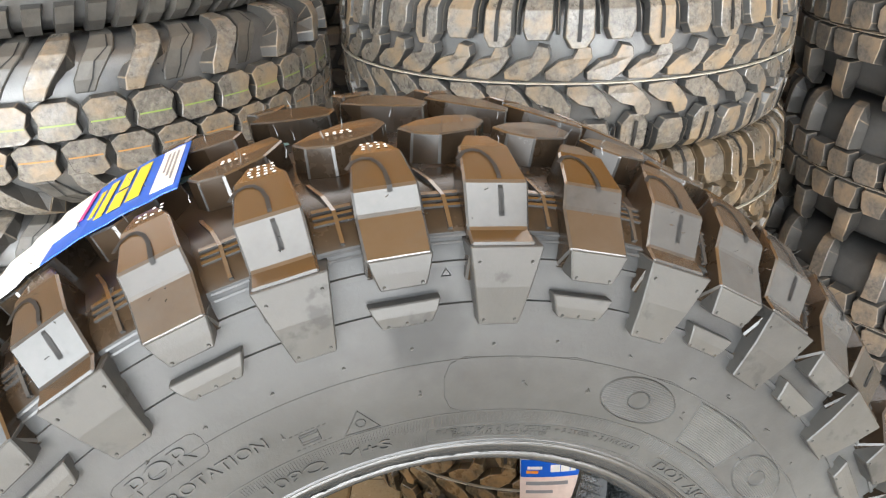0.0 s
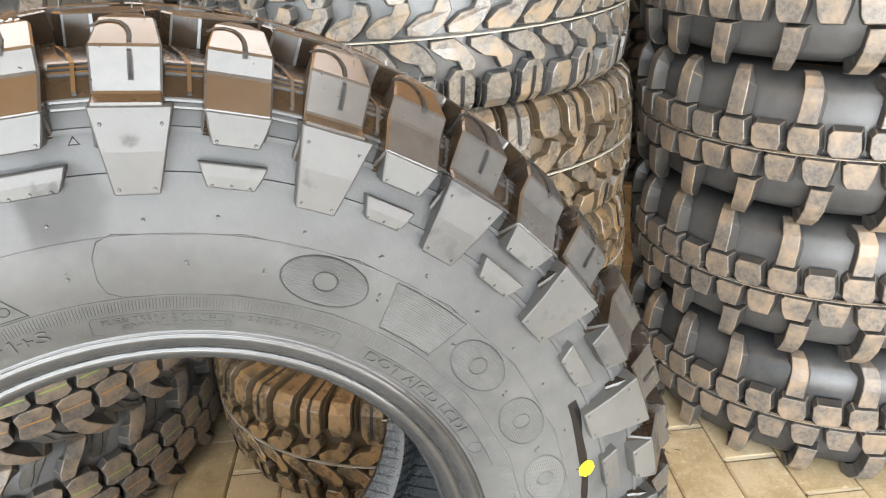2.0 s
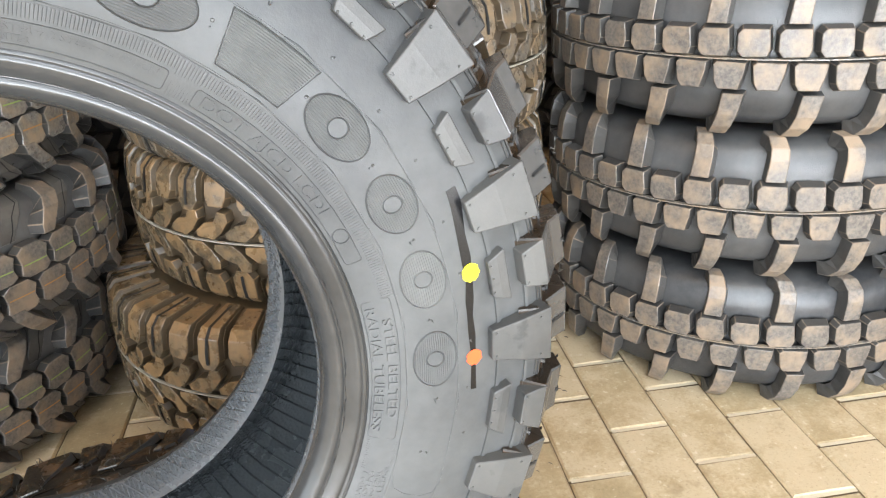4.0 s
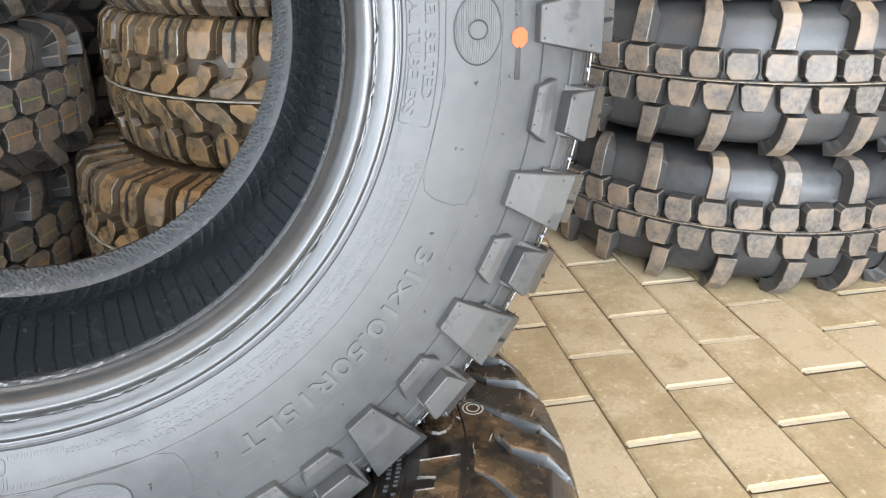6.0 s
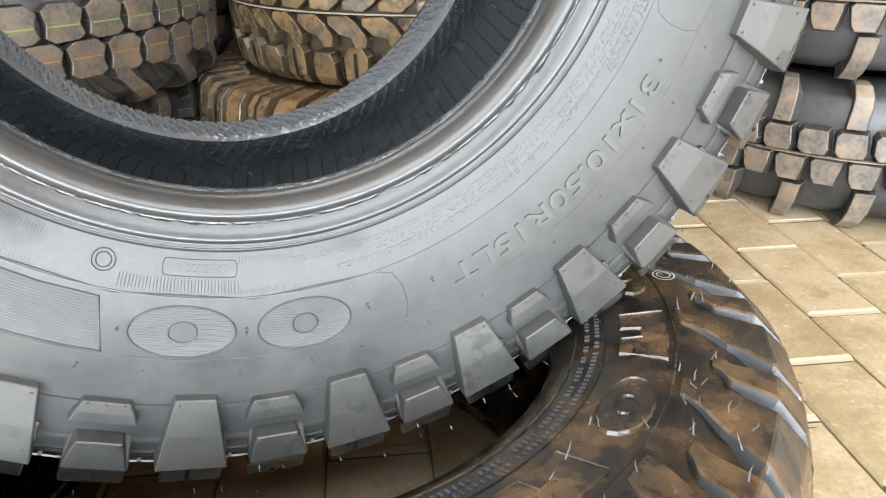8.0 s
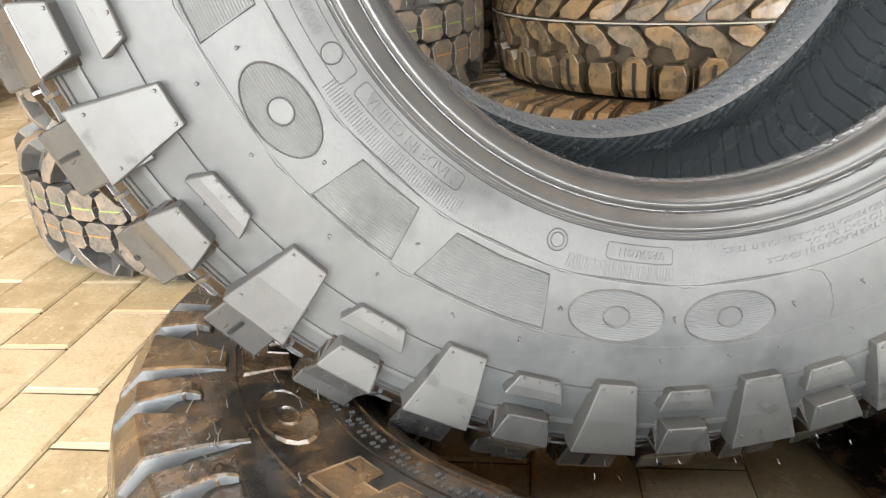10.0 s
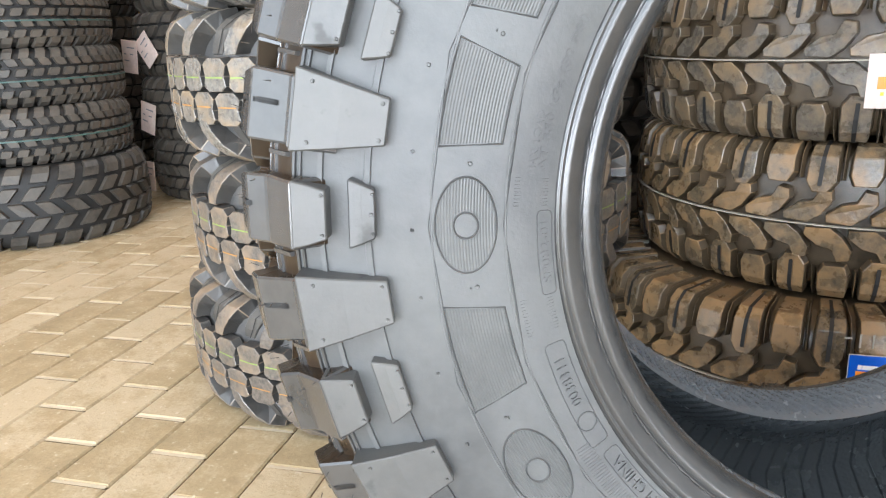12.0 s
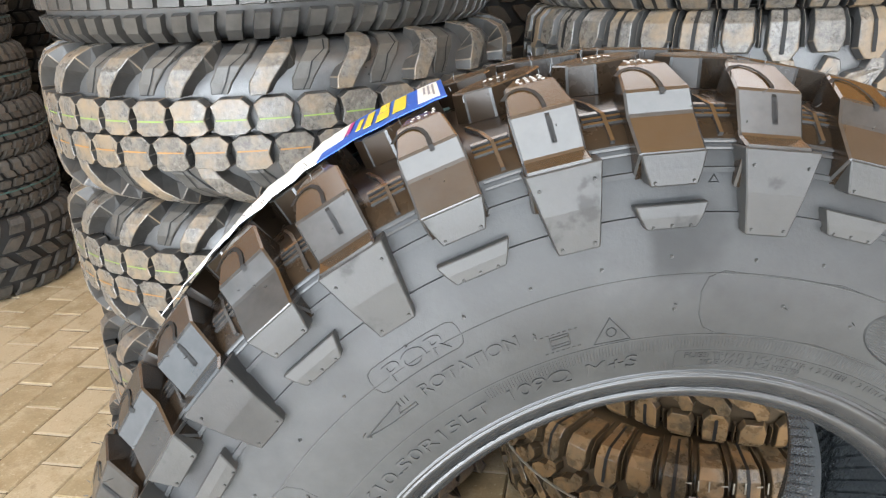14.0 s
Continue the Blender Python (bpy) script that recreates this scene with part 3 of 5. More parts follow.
for i in range(1, 5):
    copy_thing(mud, pose(R_STACK.x + rng.uniform(-0.012, 0.012), R_STACK.y + rng.uniform(-0.012, 0.012), 0.1175 + 0.235 * i, rng.uniform(-0.5, 0.5), 0, rng.uniform(0, 360)))
all_terrain_tire(pose(C_STACK.x - 0.080, C_STACK.y - 0.040, 0.118, 0.4, -0.5, 0), "brownish all-terrain tire with a white tread line, lowest in its stack", 0.394, 0.117, skin_mat=STACK_BROWN, drop=0.11)
all_terrain_tire(pose(C_STACK.x, C_STACK.y, 0.347, 0, 0, 20), "brownish all-terrain tire with a white tread line in a stack", skin_mat=STACK_BROWN)
all_terrain_tire(pose(C_STACK.x + 0.004, C_STACK.y - 0.005, 0.572, 0.3, 0, 143), "tan-grey all-terrain tire with a white tread line in a stack", skin_mat=STACK_TAN)
at = all_terrain_tire(pose(C_STACK.x - 0.004, C_STACK.y + 0.003, 0.797, 0, 0, 71), "dusty grey all-terrain tire with a white tread line in a stack")
copy_thing(at, pose(C_STACK.x + 0.006, C_STACK.y - 0.002, 1.022, -0.3, 0, 212))
tr = tractor_tire(pose(L_STACK.x - 0.032, L_STACK.y + 0.030, 0.113, 0, 0, 0), "brownish swept-lug tire with green and orange tread lines", skin_mat=MUD)
copy_thing(tr, pose(L_STACK.x + 0.008, L_STACK.y - 0.004, 0.3375, 0, 0, 127))
tr = tractor_tire(pose(L_STACK.x - 0.006, L_STACK.y + 0.008, 0.562, 0, 0, 61), "dusty grey swept-lug tire with green and orange tread lines")
copy_thing(tr, pose(L_STACK.x + 0.003, L_STACK.y - 0.007, 0.7865, 0, 0, 243))
joined_tire(pose(L_STACK.x - 0.01, L_STACK.y + 0.01, 0.899 + 0.105), "grey road tire with a finely ribbed tread", "stack of swept-lug tires", 0.385, 0.105, 64,
            [(u, 0.0285, 0.0365, 0.004, 0.06) for u in (-0.045, -0.015, 0.015, 0.045)], STEP, None, STACK_BODY)

# far stacks by the back wall
FAR = Vector((-1.78, 2.27))
FINE = [(-0.048, 0.026, 0.036, 0.012, 0.25), (-0.016, 0.026, 0.036, -0.012, 0.25), (0.016, 0.026, 0.036, 0.012, 0.25), (0.048, 0.026, 0.036, -0.012, 0.25)]
CHUNK = [(-0.050, 0.046, 0.050, 0.030, 0.3), (0.0, 0.044, 0.050, -0.030, 0.3), (0.050, 0.046, 0.050, 0.030, 0.3)]
CHEVRON = [(-0.050, 0.046, 0.052, 0.040, 0.15), (0.0, 0.046, 0.052, -0.040, 0.15), (0.050, 0.046, 0.052, 0.040, 0.15)]
joined_tire(pose(FAR.x, FAR.y, 0.132), "dark chunky all-terrain tire at the foot of a stack", "far stack of tires", 0.365, 0.130, 28, CHEVRON, DARK, None, GAP_SHADE)
first = joined_tire(pose(FAR.x - 0.03, FAR.y + 0.02, 0.354), "dark all-terrain tire with a teal tread line", "far stack of tires", 0.355, 0.090, 46, FINE, DARK, TEAL, GAP_SHADE)
for i in range(1, 5):
    copy_thing(first, pose(FAR.x - 0.04 - 0.01 * i + rng.uniform(-0.01, 0.01), FAR.y + 0.03 + rng.uniform(-0.01, 0.01), 0.354 + 0.181 * i, 0, 0, 37 * i))
dark = joined_tire(pose(-1.22, 2.95, 0.125), "dark mud tire in a stack in the shade", "dark back stacks", 0.39, 0.122, 36, CHUNK, DARK, None, GAP_SHADE)
for px, py, k0 in ((-1.22, 2.95, 1), (-2.1, 3.15, 0), (0.02, 1.95, 0), (-0.85, 1.98, 9), (0.95, 1.95, 0), (1.76, 2.05, 0)):
    for i in range(k0, 6):
        copy_thing(dark, pose(px + rng.uniform(-0.015, 0.015), py + rng.uniform(-0.015, 0.015), 0.125 + 0.246 * i, 0, 0, 53 * i + px * 90))

# ---- the large tyre on show ----
hero = thing("tire", pose(0, 0.133, 0.5306, 90 - 2.715, 0, 0), "new black mud-terrain tire standing upright on another tire", "tire")
SIDE = [(0.1945, 0.099), (0.1950, 0.105), (0.1975, 0.1100), (0.2020, 0.1145), (0.2058, 0.1162), (0.2066, 0.1142), (0.2092, 0.1172), (0.2150, 0.1208), (0.2175, 0.1217), (0.2183, 0.1196), (0.2192, 0.1226),
        (0.2203, 0.1228), (0.2210, 0.1200), (0.2220, 0.1232), (0.2350, 0.1275), (0.2500, 0.1302), (0.2700, 0.1318), (0.2850, 0.1316), (0.3000, 0.1300), (0.3155, 0.1280), (0.3300, 0.1262), (0.3450, 0.1236)]
CROWN = [(0.3545, 0.1190), (0.3620, 0.1120), (0.3690, 0.0990), (0.3740, 0.0650), (0.3765, 0.0)]
LINING = [(0.1985, 0.0500), (0.2120, 0.0670), (0.2350, 0.1020), (0.2800, 0.1140), (0.3300, 0.1060), (0.3540, 0.0830), (0.3620, 0.05), (0.3635, 0.0)]


def mirrored(p):
    return p + [(r, -w) for r, w in p[-2::-1]]


def side_w(r):
    """The sidewall's height over the middle plane at a radius."""
    for (r0, w0), (r1, w1) in zip(SIDE, SIDE[1:]):
        if r0 <= r <= r1:
            return w0 + (w1 - w0) * (r - r0) / (r1 - r0)
    return SIDE[-1][1]


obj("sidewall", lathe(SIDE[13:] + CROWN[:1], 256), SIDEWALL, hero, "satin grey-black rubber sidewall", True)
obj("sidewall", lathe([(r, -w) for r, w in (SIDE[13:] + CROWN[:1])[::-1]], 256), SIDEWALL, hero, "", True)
obj("tread_base", lathe(mirrored(CROWN), 256), TREAD_SHADE, hero, "glossy tread grooves with their shade painted dark", True)
obj("bead", lathe(SIDE[:14], 256), BEAD, hero, "shiny rounded bead with fine rings", True)
obj("bead", lathe([(r, -w) for r, w in SIDE[:14]][::-1], 256), BEAD, hero, "", True)
# dark rings over the bead's grooves paint the shade in them
for s in (1, -1):
    for r0 in (0.2067, 0.2183, 0.2210):
        pr = [(r0 - 0.0007, s * (side_w(r0) + 0.0003)), (r0, s * (side_w(r0) + 0.0006)), (r0 + 0.0007, s * (side_w(r0) + 0.0003))]
        obj("bead_groove", lathe(pr if s > 0 else pr[::-1], 256), SIPE_SHADE, hero)
# ragged moulding flash along the bead
frng = random.Random(5)
bm = bmesh.new()
lo = [bm.verts.new(at_polar(i, 0.2078 + frng.uniform(-0.0003, 0.0003), 0.1150)) for i in range(360)]
hi = [bm.verts.new(at_polar(i, 0.2079 + frng.uniform(-0.0006, 0.0006), 0.1168 + frng.choice((0.0, 0.0, 0.0006, 0.0014)) * frng.random())) for i in range(360)]
for i in range(360):
    bm.faces.new((lo[i], lo[i - 1], hi[i - 1], hi[i]))
obj("moulding_flash", bm, BEAD, hero, "ragged thin moulding flash on the bead")
SEAT = [SIDE[0], (0.1932, 0.0930), (0.1934, 0.0720), (0.1942, 0.0640), (0.1958, 0.0560), LINING[0]]
# the near bead has a narrow seat, the far one a wide woven seat
NEAR_LINING = [(0.1980, 0.0870), (0.2120, 0.0900)] + LINING[2:]
NEAR_SEAT = [SIDE[0], (0.1938, 0.0955), (0.1945, 0.0900), NEAR_LINING[0]]
LINER_PROFILE = NEAR_LINING + [(r, -w) for r, w in LINING[-2::-1]]
for s, seat in ((1, NEAR_SEAT), (-1, SEAT)):
    obj("bead_seat", lathe([(r, w * s) for r, w in seat][::-s], 256), SEAT_RUBBER, hero, "glossy bead seat with a woven pattern", True)
bm = bmesh.new()
wrng = random.Random(9)
SEAT_W = (0.0955, 0.0905, 0.0640, 0.0545)
for i in range(120):
    # bold slanting ribs over the seat
    a0 = 3.0 * i
    q = [at_polar(a0 + 7.5 * (0.0955 - w) / 0.043 + e, r, -w) for r, w in zip((0.1938, 0.1930, 0.1940, 0.1962), SEAT_W) for e in (-0.30, 0.30)]
    ridge_top = [Vector((m.x * k, m.y * k, m.z)) for m, k in ((q[2 * j].lerp(q[2 * j + 1], 0.5), k) for j, k in enumerate((0.9985, 0.9925, 0.9925, 0.9985)))]
    lo, hi = [bm.verts.new(v) for v in q], [bm.verts.new(v) for v in ridge_top]
    for j in range(3):
        bm.faces.new((lo[2 * j], lo[2 * j + 2], hi[j + 1], hi[j]))
        bm.faces.new((lo[2 * j + 1], hi[j], hi[j + 1], lo[2 * j + 3]))
    # the woven cloth's print between them
    for row in range(9):
        w = 0.0925 - 0.0043 * row
        for c in range(2):
            a = a0 + 7.5 * (0.0955 - w) / 0.043 + 0.7 + 1.05 * c + (0.5 if row % 2 else 0.0) + wrng.uniform(-0.1, 0.1)
            v = [bm.verts.new(at_polar(a + da, 0.1923 + max(0.0, 0.068 - w) * 0.17 - h, -w - dw)) for da, dw, h in ((-0.42, 0.0007, -0.0010), (0.10, -0.0016, -0.0010), (0.42, -0.0006, -0.0010), (-0.10, 0.0016, -0.0010), (0.0, 0.0, 0.0007))]
            for j in range(4):
                bm.faces.new((v[j], v[4], v[(j + 1) % 4]))
bmesh.ops.recalc_face_normals(bm, faces=bm.faces)
tagged(obj("seat_weave", bm, SEAT_RUBBER, hero), "raised slanting ribs and woven print on the bead seat", kind="stuff")
lin = lathe(LINER_PROFILE[::-1], 256)
obj("inner_liner", lin, LINER, hero, "glossy black ribbed inner liner", True)
# fine slanting ribs inside
bm = bmesh.new()
for i in range(120):
    pr = LINER_PROFILE
    row = []
    for r, w in pr:
        a = 3.0 * i + 13.0 * w / 0.11
        inward = Vector((0.28 - r, -w)).normalized()
        row.append([bm.verts.new(at_polar(a - 0.22, r, w)), bm.verts.new(at_polar(a, r + inward.x * 0.0022, w + inward.y * 0.0022)), bm.verts.new(at_polar(a + 0.22, r, w))])
    for p, q in zip(row, row[1:]):
        bm.faces.new((p[0], q[0], q[1], p[1]))
        bm.faces.new((p[1], q[1], q[2], p[2]))
tagged(obj("liner_ribs", bm, LINER, hero), "fine slanting ribs of the liner", kind="stuff")
for r0, r1, hgt in ((0.3140, 0.3170, 0.0016), (0.3380, 0.3405, 0.0016), (0.2465, 0.2473, 0.0005), (0.2832, 0.2838, 0.0004)):
    for s in (1, -1):
        pr = [(r0 - 0.0004, s * (side_w(r0) - 0.0006)), (r0, s * (side_w(r0) + hgt)), (r1, s * (side_w(r1) + hgt)), (r1 + 0.0004, s * (side_w(r1) - 0.0006))]
        obj("raised_ring", lathe(pr if s > 0 else pr[::-1], 256), SIDEWALL, hero)

BIG = [100.9, 82.5, 65.3, 50.4, 34.0, 16.1, -1.8, -21.3, -38.6, -55.5, -70.2, -85.3, -101.7, -118.7, -137.5, -156.3, -173.6, -190.2, -205.4, -221.6, -239.6, -259.1]
SMALL = [(a + b) / 2 for a, b in zip(BIG, BIG[1:])]
PITCH = [a - b for a, b in zip(BIG, BIG[1:])]
BIG = BIG[:-1]


def lug(name, prof, centre, halves, depth, material, inset=0.12, bev=0.0007, label=""):
    bm = bmesh.new()
    add_patch(bm, prof, [centre + h for h in halves], [centre - h for h in halves], depth, inset, 1, 1 if isinstance(material, list) else 0)
    return obj(name, finish(bm, bev), material, hero, label)


def flip(prof):
    return [(r, -w) for r, w in prof]


TOP_R = 0.3925
front_blocks = {}
for i, (b, s, p) in enumerate(zip(BIG, SMALL, PITCH)):
    k = p / 17.1
    # long sidewall lug, wider outwards
    long_lug = [(0.3530, 0.1372), (0.3300, 0.1382), (0.3068, 0.1368)]
    short_lug = [(0.3520, 0.1372), (0.3430, 0.1378), (0.3345, 0.1380)]
    plate = [(0.3245, 0.1348), (0.3175, 0.1355), (0.3108, 0.1352)]
    face = [(TOP_R, 0.063), (0.3912, 0.081), (0.3800, 0.1105), (0.3572, 0.1230), (0.3540, 0.1356)]
    face_s = [(TOP_R, 0.065), (0.3912, 0.081), (0.3808, 0.1095), (0.3685, 0.1165), (0.3520, 0.1373)]
    for sgn in (1, -1):
        f = (lambda q: q) if sgn > 0 else flip
        d = sgn
        lug("sidewall_lug", f(long_lug), b, (3.4, 2.85, 2.2), 0.0190 * d, LUG)
        lug("sidewall_lug", f(short_lug), s, (2.9, 2.6, 2.2), 0.0180 * d, LUG)
        lug("sidewall_plate", f(plate), s, (3.3 * k, 2.9 * k, 2.4 * k), 0.0120 * d, LUG)
        if sgn > 0:
            front_blocks[b] = lug("tread_block", face, b + 0.25, (1.2, 2.35, 2.95, 2.95, 3.05), 0.024, [TREAD, TREAD_SHADE], 0.2, 0.0012)
            front_blocks[s] = lug("tread_block", face_s, s + 0.1, (1.2, 2.3, 2.9, 3.0, 3.0), 0.024, [TREAD, TREAD_SHADE], 0.2, 0.0012)
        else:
            lug("tread_block", flip(face), b - 0.5, (1.2, 2.35, 2.95, 2.95, 3.05), -0.024, [TREAD, TREAD_SHADE], 0.2, 0.0012)
            lug("tread_block", flip(face_s), s - 0.5, (1.2, 2.3, 2.9, 3.0, 3.0), -0.024, [TREAD, TREAD_SHADE], 0.2, 0.0012)
    # middle rows, swept forwards
    for c in (b, s):
        for sgn in (1, -1):
            rr = 0.3930
            cur = [(3.0, 0.052), (0.8, 0.058), (-2.6, 0.046), (-4.2, 0.024), (-3.4, 0.010), (-0.6, 0.014), (2.2, 0.026), (4.0, 0.040)]
            if sgn > 0:
                poly = [(radians(c + 2.4 + q[0] * 1.12) * rr, q[1] * 1.06) for q in cur]
            else:
                poly = [(radians(c + 6.2 + q[0] * 1.12) * rr, -q[1] * 1.06) for q in cur]
            bm = bmesh.new()
            add_prism(bm, poly, lambda u: 0.3938 - 0.0012 * (u / 0.06) ** 2, lambda u: 0.3745, 0.93, rr, 1)
            obj("tread_block", finish(bm, 0.0010), [TREAD, TREAD_SHADE], hero)




# ---- relief on the show tyre's sidewall ----
def skin(a, r, lift=0.0):
    return at_polar(a, r, side_w(r) + lift)


def ridge(bm, path, half, height, close=False):
    """A small raised bead along (degrees, radius) points on the sidewall."""
    k = len(path)
    rows = []
    for i, (a, r) in enumerate(path):
        a0, r0 = path[i - 1] if i or close else path[i]
        a1, r1 = path[(i + 1) % k] if i < k - 1 or close else path[i]
        dx, dy = radians(a1 - a0) * r, r1 - r0
        n = math.hypot(dx, dy) or 1.0
        oa, orr = math.degrees(-dy / n * half / r), dx / n * half
        rows.append([bm.verts.new(skin(a - oa, r - orr, -0.0003)), bm.verts.new(skin(a, r, height)), bm.verts.new(skin(a + oa, r + orr, -0.0003))])
    for i in range(k if close else k - 1):
        p, q = rows[i], rows[(i + 1) % k]
        bm.faces.new((p[0], q[0], q[1], p[1]))
        bm.faces.new((p[1], q[1], q[2], p[2]))


def text_arc(name, words, a0, a1, r, height, lift=0.0011, parent=None, label=""):
    """Moulded writing that runs clockwise from a0 to a1 degrees, its foot at radius r."""
    cu = bpy.data.curves.new(name, "FONT")
    cu.body, cu.size, cu.extrude, cu.resolution_u, cu.offset = words, 1.0, 0.5, 4, 0.012
    tmp = bpy.data.objects.new(name, cu)
    me = bpy.data.meshes.new_from_object(tmp)
    bpy.data.objects.remove(tmp)
    xs = [v.co.x for v in me.vertices]
    x0, x1 = min(xs), max(xs)
    for v in me.vertices:
        a = a0 + (a1 - a0) * (v.co.x - x0) / (x1 - x0)
        v.co = skin(a, r + height * v.co.y / 0.70, lift if v.co.z > 0 else -0.0004)
    me.materials.append(SIDEWALL)
    ob = new(name, me)
    ob.parent = parent or hero
    ob["label"] = label or "moulded rubber lettering"
    return ob


text_arc("size_lettering", "31x10.50R15LT", -32.3, -69.4, 0.2640, 0.0125, 0.0014)
text_arc("size_lettering", "31X10.50R15LT", 146.0, 117.2, 0.2305, 0.0085)
text_arc("load_lettering", "109Q", 114.2, 105.0, 0.2300, 0.0085)
text_arc("load_lettering", "M+S", 102.8, 95.6, 0.2290, 0.0080)
text_arc("construction_lettering", "STEEL BELTED", 6.0, -12.0, 0.2345, 0.0062)
text_arc("construction_lettering", "RADIAL TUBELESS", 8.4, -14.6, 0.2255, 0.0062)
text_arc("code_lettering", "DOT AJCD LCDI", 50.2, 26.5, 0.2265, 0.0068)
text_arc("ply_lettering", "PLIES: TREAD 2 POLYESTER + 2 STEEL + 2 NYLON", 89.0, 56.6, 0.2312, 0.0036, 0.0005)
text_arc("ply_lettering", "SIDEWALL 2 POLYESTER", 86.6, 71.4, 0.2262, 0.0036, 0.0005)
text_arc("rotation_lettering", "ROTATION", 123.2, 110.0, 0.2625, 0.0075)
text_arc("rotation_lettering", "POR", 125.0, 117.0, 0.2800, 0.0110)
text_arc("origin_lettering", "MADE IN CHINA", -130.6, -145.9, 0.2262, 0.0056)
text_arc("approval_lettering", "0038344", -155.2, -162.2, 0.2285, 0.0055)
text_arc("approval_lettering", "SP082-01", -172.5, -180.5, 0.2250, 0.0045, 0.0005)
text_arc("approval_lettering", "008581/2014", -98.6, -105.2, 0.2285, 0.0045, 0.0005)
text_arc("load_lettering", "MAX. LOAD", -186.5, -194.0, 0.2330, 0.0038, 0.0005)
text_arc("load_lettering", "AT 350 kPa (50 PSI)", -186.8, -206.0, 0.2285, 0.0038, 0.0005)
text_arc("warning_lettering", "SAFETY WARNING:", -21.3, -34.8, 0.2405, 0.0036, 0.0005)
for i, (words, b0, b1) in enumerate((("TIRE FAILURE DUE TO UNDERINFLATION - FOLLOW OWNER'S MANUAL OR TIRE PLACARD IN VEHICLE.", -22.0, -84.0),
                                     ("EXPLOSION OF TIRE / RIM ASSEMBLY - NEVER EXCEED 275 kPa TO SEAT BEADS.", -22.4, -78.0),
                                     ("MOUNT ONLY ON 15 INCH DIAMETER RIM - ONLY SPECIALLY TRAINED PERSONS SHOULD MOUNT TIRES.", -22.8, -90.0))):
    text_arc("warning_lettering", words, b0, b1, 0.2362 - 0.0046 * i, 0.0030, 0.0004)


# large brand shapes: fine ribs inside a raised outline
def hatched(a0, a1, r0, r1, kind):
    bm = bmesh.new()
    ca, ha, cr, hr = (a0 + a1) / 2, (a1 - a0) / 2, (r0 + r1) / 2, (r1 - r0) / 2

    rows, n, k = [], 40, 30
    hx, hy = 0.27, 0.40
    for j in range(n + 1):
        y = -0.97 + 1.94 * j / n
        o = (math.sqrt(1 - y * y) if kind == "ring" else 0.90 + 0.10 * y) * 0.97
        rows.append([(o * (2 * i / k - 1), y, bm.verts.new(skin(ca + ha * o * (2 * i / k - 1), cr + hr * y, 0.00028 if j % 2 else 0.0))) for i in range(k + 1)])
    for p, q in zip(rows, rows[1:]):
        for i in range(k):
            x, y = (p[i][0] + p[i + 1][0]) / 2, (p[i][1] + q[i][1]) / 2
            if kind != "ring" or (x / hx) ** 2 + (y / hy) ** 2 > 1:
                bm.faces.new((p[i][2], p[i + 1][2], q[i + 1][2], q[i][2]))
    if kind == "ring":
        loops = [[(ca + ha * f * math.cos(radians(10 * i)), cr + hr * g * math.sin(radians(10 * i))) for i in range(36)] for f, g in ((1, 1), (hx, hy))]
    else:
        loops = [[(ca + ha * x, cr + hr * y) for x, y in ((-0.8, -1), (0, -1), (0.8, -1), (1, 1), (0.5, 1), (0, 1), (-0.5, 1), (-1, 1))]]
    for q in loops:
        ridge(bm, q, 0.0008, 0.0011, True)
    bmesh.ops.delete(bm, geom=[v for v in bm.verts if not v.link_faces], context="VERTS")
    obj("brand_shape", bm, SIDEWALL, hero, "raised brand shape filled with fine ribs")


for a0, a1, kind in ((55.4, 67.0, "ring"), (41.2, 52.6, "wedge"), (30.2, 40.0, "ring"), (18.2, 26.8, "ring"), (6.0, 14.8, "ring"), (-6.8, 2.0, "ring"),
                     (-95.0, -83.4, "ring"), (-109.8, -97.6, "ring"), (-128.2, -112.0, "wedge"), (-142.0, -131.2, "wedge"), (-156.0, -145.0, "ring"), (-172.0, -159.8, "wedge"),
                     (-185.8, -175.4, "ring"), (-199.2, -188.6, "wedge"), (-214.2, -202.2, "wedge")):
    hatched(a0, a1, 0.2512, 0.2818, kind)

# outlined panels, arrows, seals and radial hatching
bm = bmesh.new()


def panel(a0, a1, r0, r1, c=0.012):
    ca = math.degrees(c / r1) * (1 if a1 > a0 else -1)
    p = [(a0 + ca, r0)] + [(a0 + ca + (a1 - a0 - 2 * ca) * i / 8, r0) for i in range(1, 8)] + [(a1 - ca, r0)]
    p += [(a1 - ca * 0.3, r0 + c * 0.3), (a1, r0 + c), (a1, r1 - c), (a1 - ca * 0.3, r1 - c * 0.3)]
    p += [(a1 - ca - (a1 - a0 - 2 * ca) * i / 8, r1) for i in range(9)]
    p += [(a0 + ca * 0.3, r1 - c * 0.3), (a0, r1 - c), (a0, r0 + c), (a0 + ca * 0.3, r0 + c * 0.3)]
    ridge(bm, p, 0.0005, 0.0004, True)


panel(-25.5, 88.0, 0.2480, 0.2850)
panel(-217.0, -76.0, 0.2480, 0.2850)
panel(127.0, 115.4, 0.2770, 0.2935, 0.005)
for a0, a1, r0, r1 in ((17.0, 51.5, 0.2245, 0.2350), (55.5, 90.4, 0.2248, 0.2365), (-147.5, -129.5, 0.2245, 0.2335), (-107.0, -97.4, 0.2260, 0.2350), (-182.0, -171.0, 0.2235, 0.2310), (-164.5, -149.0, 0.2255, 0.2365), (-16.0, 9.6, 0.2240, 0.2425)):
    panel(a0, a1, r0, r1, 0.002)


